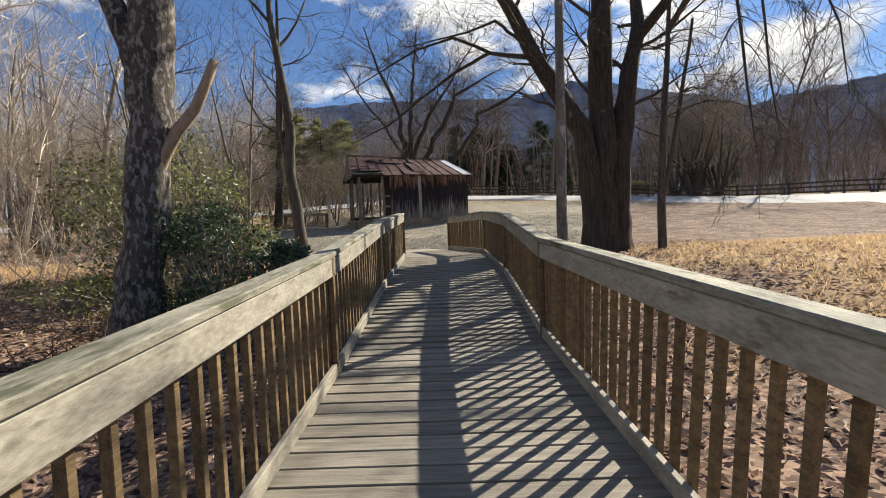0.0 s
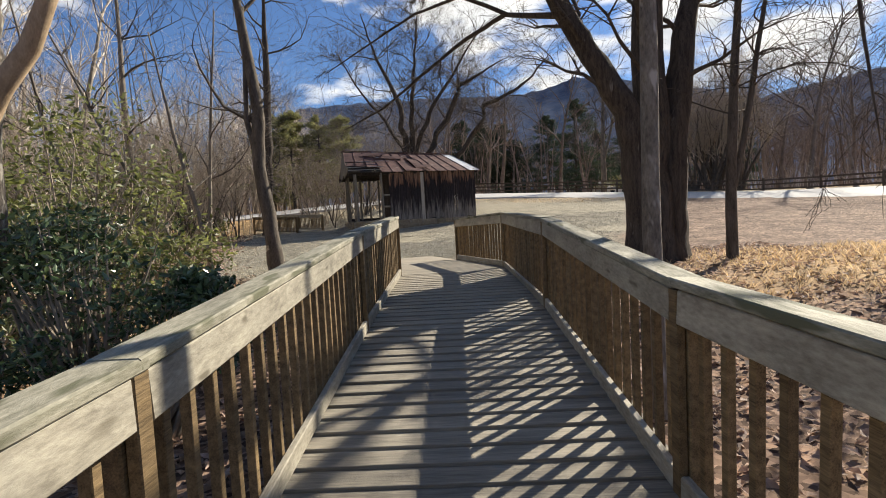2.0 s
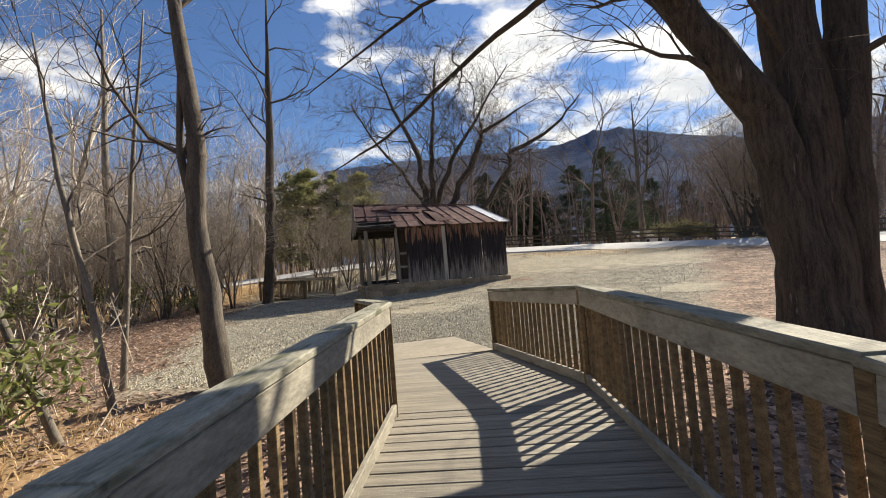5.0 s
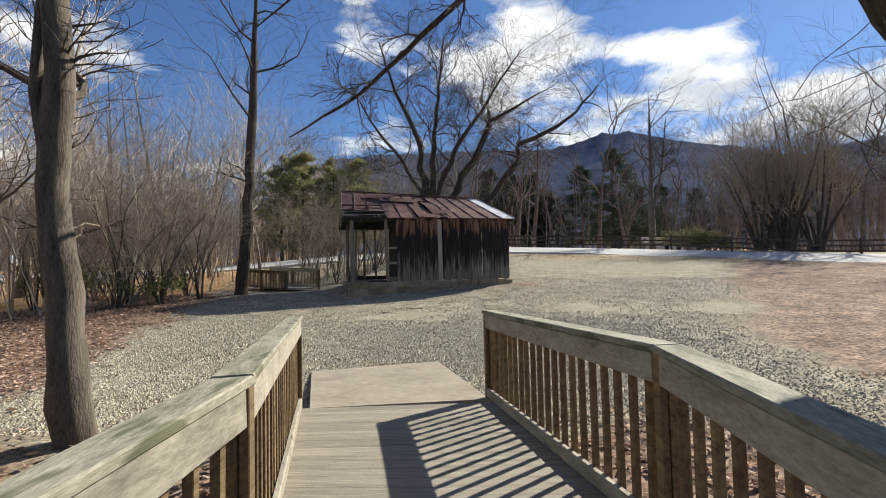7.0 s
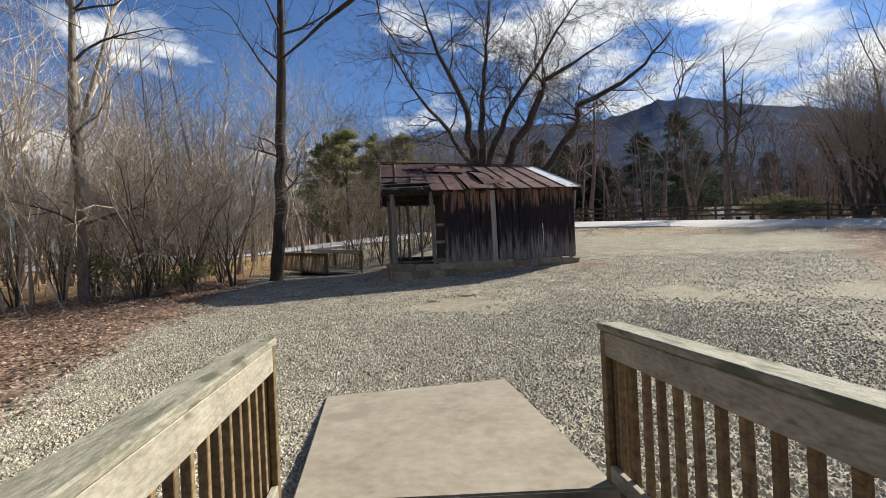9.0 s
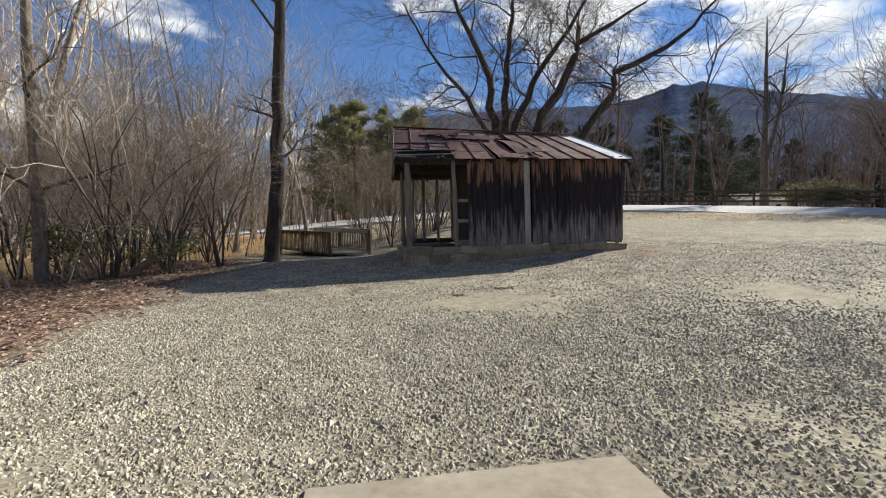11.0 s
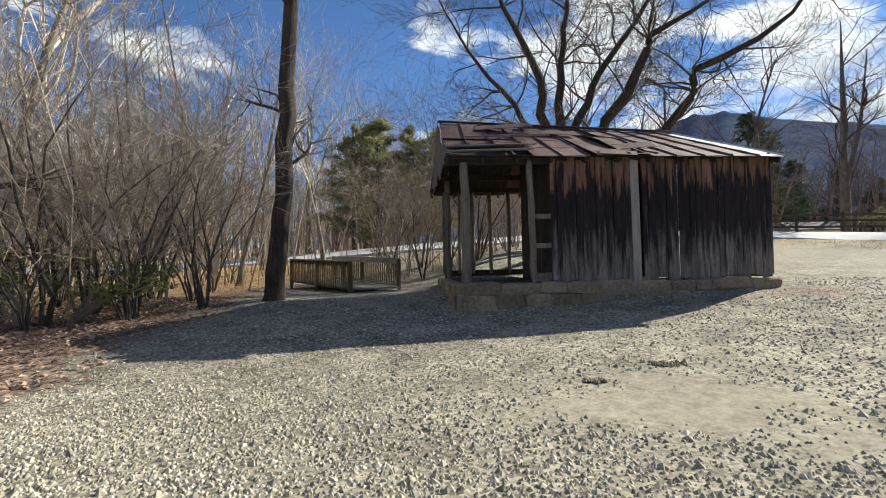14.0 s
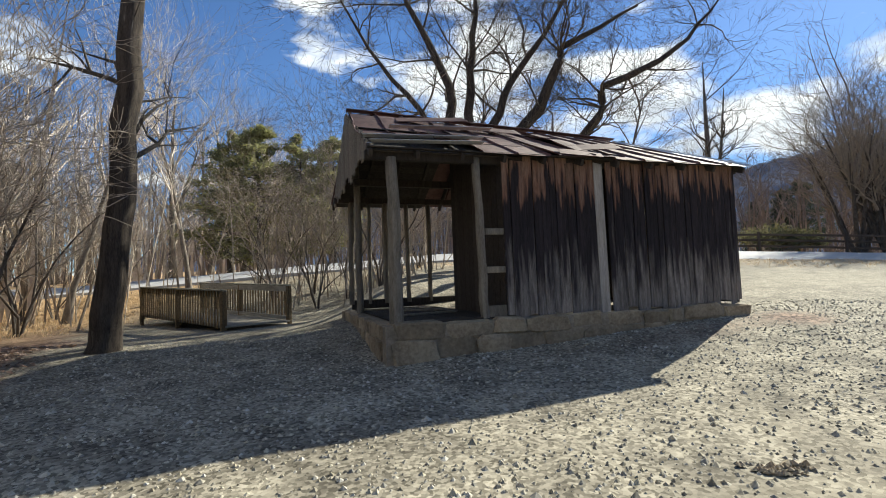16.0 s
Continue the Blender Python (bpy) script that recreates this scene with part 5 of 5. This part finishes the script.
# ---- fences across the road ----
def fence_run(label, pts):
    fence = tagged(new("rail_fence"), label, "fence", "fences across the road")
    post = plank_mesh("fence_post", 1.35, 0.13, 0.13, M_FENCE, 0.015)
    for x, y in pts:
        put("fence_post", post, fence, Matrix.Translation((x, y, ground_z(x, y) + 0.5)) @ UPRIGHT)
    for (xa, ya), (xb, yb) in zip(pts, pts[1:]):
        for h in (0.35, 0.7, 1.02):
            a, b = Vector((xa, ya, ground_z(xa, ya) + h)), Vector((xb, yb, ground_z(xb, yb) + h))
            put("fence_rail", plank_mesh("fence_rail", (b - a).length + 0.1, 0.06, 0.12, M_FENCE, 0.01), fence, along(a, b))


lane = [(p + a * 4.6) for p, a in road_points(2.6)]
fence_run("dark split-rail fence along the far side of the road", [(p.x, p.y) for p in lane if p.x > 1 and p.y > 3])

# small footbridge at the wood edge
bridge2 = tagged(new("footbridge_deck"), "short plank footbridge at the edge of the woods", "footbridge", kind="structure")
B0, BD = Vector((-8.2, 31.0, 1.36)), Vector((-0.776, 0.631, 0))
BN = Vector((0.631, 0.776, 0))


def bridge_z(y):
    return 1.36 + 0.06 * (y - 31.0)


me_b = plank_mesh("deck_board", 1.72, 0.152, 0.036, M_DECK, 0.004)
for i in range(32):
    c = B0 + BD * 0.157 * i
    c.z = bridge_z(c.y)
    put("deck_board", me_b, bridge2, along(c - BN * 0.86, c + BN * 0.86))
for k, text in ((-1, "weathered railing of the small footbridge, shaded outside"), (1, "weathered railing of the small footbridge, against the road")):
    foot = B0 + BN * 0.83 * k
    build_railing([((foot + BD * d).x, (foot + BD * d).y) for d in (0.0, 2.45, 4.9)], text, bridge_z, -k)


# ---- distance ----
def mountain(name, label, az0, az1, dist, profile, depth, seed):
    """A wooded ridge: heights over the azimuth (degrees from +y towards +x) at a distance."""
    verts, faces = [], []
    na, nr = 160, 26
    for i in range(na + 1):
        az = az0 + (az1 - az0) * i / na
        h = lerp_table(profile, az)
        for j in range(nr + 1):
            f = j / nr
            r = dist * (1 - depth * (1 - f))
            crest = h * (f ** 1.15)
            crest += 22 * f * (1 - f) * noise.noise((az * 0.16, f * 3.0, seed)) + 3.0 * noise.noise((az * 1.1, f * 8.0, seed + 5.0)) * f + 2.6 * noise.noise((az * 5.0, f * 30.0, seed + 9.0)) * f
            verts.append((r * math.sin(radians(az)), r * math.cos(radians(az)), 5 + crest))
    for i in range(na):
        for j in range(nr):
            a = i * (nr + 1) + j
            faces.append((a, a + nr + 1, a + nr + 2, a + 1))
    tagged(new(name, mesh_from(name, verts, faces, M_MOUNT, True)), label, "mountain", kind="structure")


D1 = 760
mountain("backdrop_ridge", "wooded mountain ridge with blue haze put into its colour", -75, 34, D1, [(-75, 5), (-34, 20), (-24, 95), (-17, 172), (-9, 182), (-2, 184), (9, 180), (12, 188), (14.4, 197), (15.5, 193), (17, 196), (19, 186), (22, 172), (28, 152), (34, 120)], 0.62, 1.0)
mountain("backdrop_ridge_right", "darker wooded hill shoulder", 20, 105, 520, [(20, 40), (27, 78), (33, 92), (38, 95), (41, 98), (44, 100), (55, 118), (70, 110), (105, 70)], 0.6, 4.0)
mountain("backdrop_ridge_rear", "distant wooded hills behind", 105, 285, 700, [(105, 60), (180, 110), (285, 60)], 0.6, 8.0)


def house(x, y, rz):
    root = tagged(new("house"), "small pale house far across the field", "house")
    root.matrix_world = ground_pose(x, y, rz, 0.8)
    w, d, h = 4.0, 2.6, 2.2
    v = [(-w, -d, -0.3), (w, -d, -0.3), (w, d, -0.3), (-w, d, -0.3), (-w, -d, h), (w, -d, h), (w, d, h), (-w, d, h), (-w, 0, h + 1.3), (w, 0, h + 1.3)]
    put("wall", mesh_from("wall", v, [(0, 1, 5, 4), (1, 2, 6, 9, 5), (2, 3, 7, 6), (3, 0, 4, 8, 7)], M_WALLPAINT), root)
    for s in (-1, 1):
        put("roof", plank_mesh("roof", 2 * w + 0.8, 3.2, 0.12, M_SHINGLE), root, Matrix.Translation((0, s * 1.45, h + 0.65)) @ Matrix.Rotation(-s * 0.463, 4, "X"))
    for xx in (-2.4, 0.2, 2.6):
        put("window", plank_mesh("window", 0.9, 0.05, 1.1, M_GLASS), root, Matrix.Translation((xx, -d - 0.02, 1.1)))
    return root


house(27.2, 84.0, 0.25)


# ---- loose ground cover ----
def scatter(name, label, cat, mat, count, box, test, maker, seed):
    rnd = random.Random(seed)
    verts, faces = [], []
    made = 0
    for _ in range(count * 6):
        if made >= count:
            break
        x, y = rnd.uniform(box[0], box[1]), rnd.uniform(box[2], box[3])
        if not test(x, y, rnd):
            continue
        maker(verts, faces, rnd, x, y, ground_z(x, y))
        made += 1
    tagged(new(name, mesh_from(name, verts, faces, mat)), label, cat, kind="stuff")


def pebble(verts, faces, rnd, x, y, z):
    s = rnd.uniform(0.010, 0.026) * (1.6 if rnd.random() < 0.06 else 1)
    a = rnd.uniform(0, 6.28)
    i = len(verts)
    for k in range(5):
        t = a + k * 1.257
        verts.append((x + math.cos(t) * s * rnd.uniform(0.7, 1.3), y + math.sin(t) * s * rnd.uniform(0.7, 1.3), z - 0.003))
    verts.append((x + rnd.uniform(-0.4, 0.4) * s, y + rnd.uniform(-0.4, 0.4) * s, z + s * rnd.uniform(0.45, 0.9)))
    for k in range(5):
        faces.append((i + k, i + (k + 1) % 5, i + 5))


def fallen_leaf(verts, faces, rnd, x, y, z):
    s = rnd.uniform(0.03, 0.065)
    a = rnd.uniform(0, 6.28)
    u, v = Vector((math.cos(a), math.sin(a), rnd.uniform(-0.35, 0.35))), Vector((-math.sin(a), math.cos(a), rnd.uniform(-0.5, 0.5)))
    c = Vector((x, y, z + rnd.uniform(0.01, 0.035)))
    curl = Vector((0, 0, s * rnd.uniform(0.1, 0.6)))
    i = len(verts)
    verts += [c - u * s, c - v * s * 0.5 + curl, c + u * s + curl * 0.5, c + v * s * 0.5 + curl, c]
    faces += [(i, i + 1, i + 4), (i + 1, i + 2, i + 4), (i + 2, i + 3, i + 4), (i + 3, i, i + 4)]


def tuft(verts, faces, rnd, x, y, z):
    for _ in range(5):
        a = rnd.uniform(0, 6.28)
        h = rnd.uniform(0.03, 0.14)
        o = Vector((x + rnd.uniform(-0.05, 0.05), y + rnd.uniform(-0.05, 0.05), z - 0.01))
        lean = Vector((math.cos(a), math.sin(a), 0)) * h * rnd.uniform(0.2, 0.9)
        side = Vector((-math.sin(a), math.cos(a), 0)) * 0.006
        i = len(verts)
        verts += [o - side, o + side, o + lean * 0.5 + Vector((0, 0, h * 0.7)) + side * 0.6, o + lean + Vector((0, 0, h))]
        faces += [(i, i + 1, i + 2), (i, i + 2, i + 3)]


def on_slab(x, y):
    left, right = -1.47 - 0.346 * (y - 13.12), 0.36 - 0.295 * (y - 13.46)
    return left - 0.03 < x < right + 0.03 and 13.1 < y < 15.42 + 0.369 * (x + 2.255)


def is_gravel(x, y, rnd):
    a, b, c = cover(x, y)
    return max(a, b, c * 0.97) < rnd.random() * 0.7 and not on_slab(x, y)


def is_leafy(x, y, rnd):
    a, b, _ = cover(x, y)
    return a * (1 - 0.5 * b) > rnd.random()


def is_straw(x, y, rnd):
    return cover(x, y)[1] > rnd.random()


def near_gravel(x, y, rnd):
    return rnd.random() < smooth(5.5 - x, 0, 3.5) * smooth(x + 8.5, 0, 2.5) * smooth(22.5 - y, 0, 4.5) and is_gravel(x, y, rnd)


scatter("gravel", "loose pale grey-brown gravel stones", "gravel", M_PEBBLE, 82000, (-8.5, 5.5, 12.6, 22.5), near_gravel, pebble, 1)
scatter("gravel_far", "loose pale gravel stones further off", "gravel", M_PEBBLE, 34000, (-9, 13, 13.0, 28.0), is_gravel, pebble, 2)
scatter("fallen_leaves", "brown curled fallen leaves", "leaves", M_LEAF, 26000, (-8, 8, -1.0, 15.0), is_leafy, fallen_leaf, 3)
scatter("fallen_leaves_by_woods", "russet fallen leaves along the wood edge", "leaves", M_LEAF, 12000, (-15, -5, 14.0, 28.0), is_leafy, fallen_leaf, 4)
scatter("dry_grass", "straw-coloured dead grass", "grass", M_STRAW, 16000, (-26, 20, 2.0, 16.0), is_straw, tuft, 5)
scatter("dry_grass_far", "straw-coloured dead grass beyond", "grass", M_STRAW, 3500, (-24, 24, 30.0, 40.0), is_straw, tuft, 6)


# dark clods and matted debris lying on the gravel
def debris(x, y, rx, ry, seed):
    rnd = random.Random(seed)
    verts, faces = [], []
    for _ in range(30):
        px, py = x + rnd.gauss(0, rx * 0.45), y + rnd.gauss(0, ry * 0.45)
        pebble(verts, faces, rnd, px, py, ground_z(px, py) + 0.01)
        pebble(verts, faces, rnd, px + 0.02, py, ground_z(px, py) + 0.015)
    tagged(new("debris_pile", mesh_from("debris_pile", verts, faces, M_STONE)), "dark matted clump of mud and leaf debris on gravel", "debris", kind="stuff")


debris(-1.6, 21.9, 0.22, 0.08, 1)
debris(-2.31, 21.3, 0.16, 0.05, 2)


# loose planks on the porch floor
for k, (u, n, a, ln) in enumerate(((0.75, 1.2, 0.3, 1.1), (0.9, 2.3, -0.5, 0.9), (0.6, 3.4, 0.1, 1.2))):
    plank = new("loose_plank", plank_mesh("loose_plank", ln, 0.16, 0.03, M_POST, 0.005, 0.03, k))
    plank.matrix_world = SHED @ Matrix.Translation((u, n, 0.027)) @ Matrix.Rotation(a, 4, "Z")
    tagged(plank, "loose grey plank lying on the shed porch floor", "plank", "loose planks on the porch")
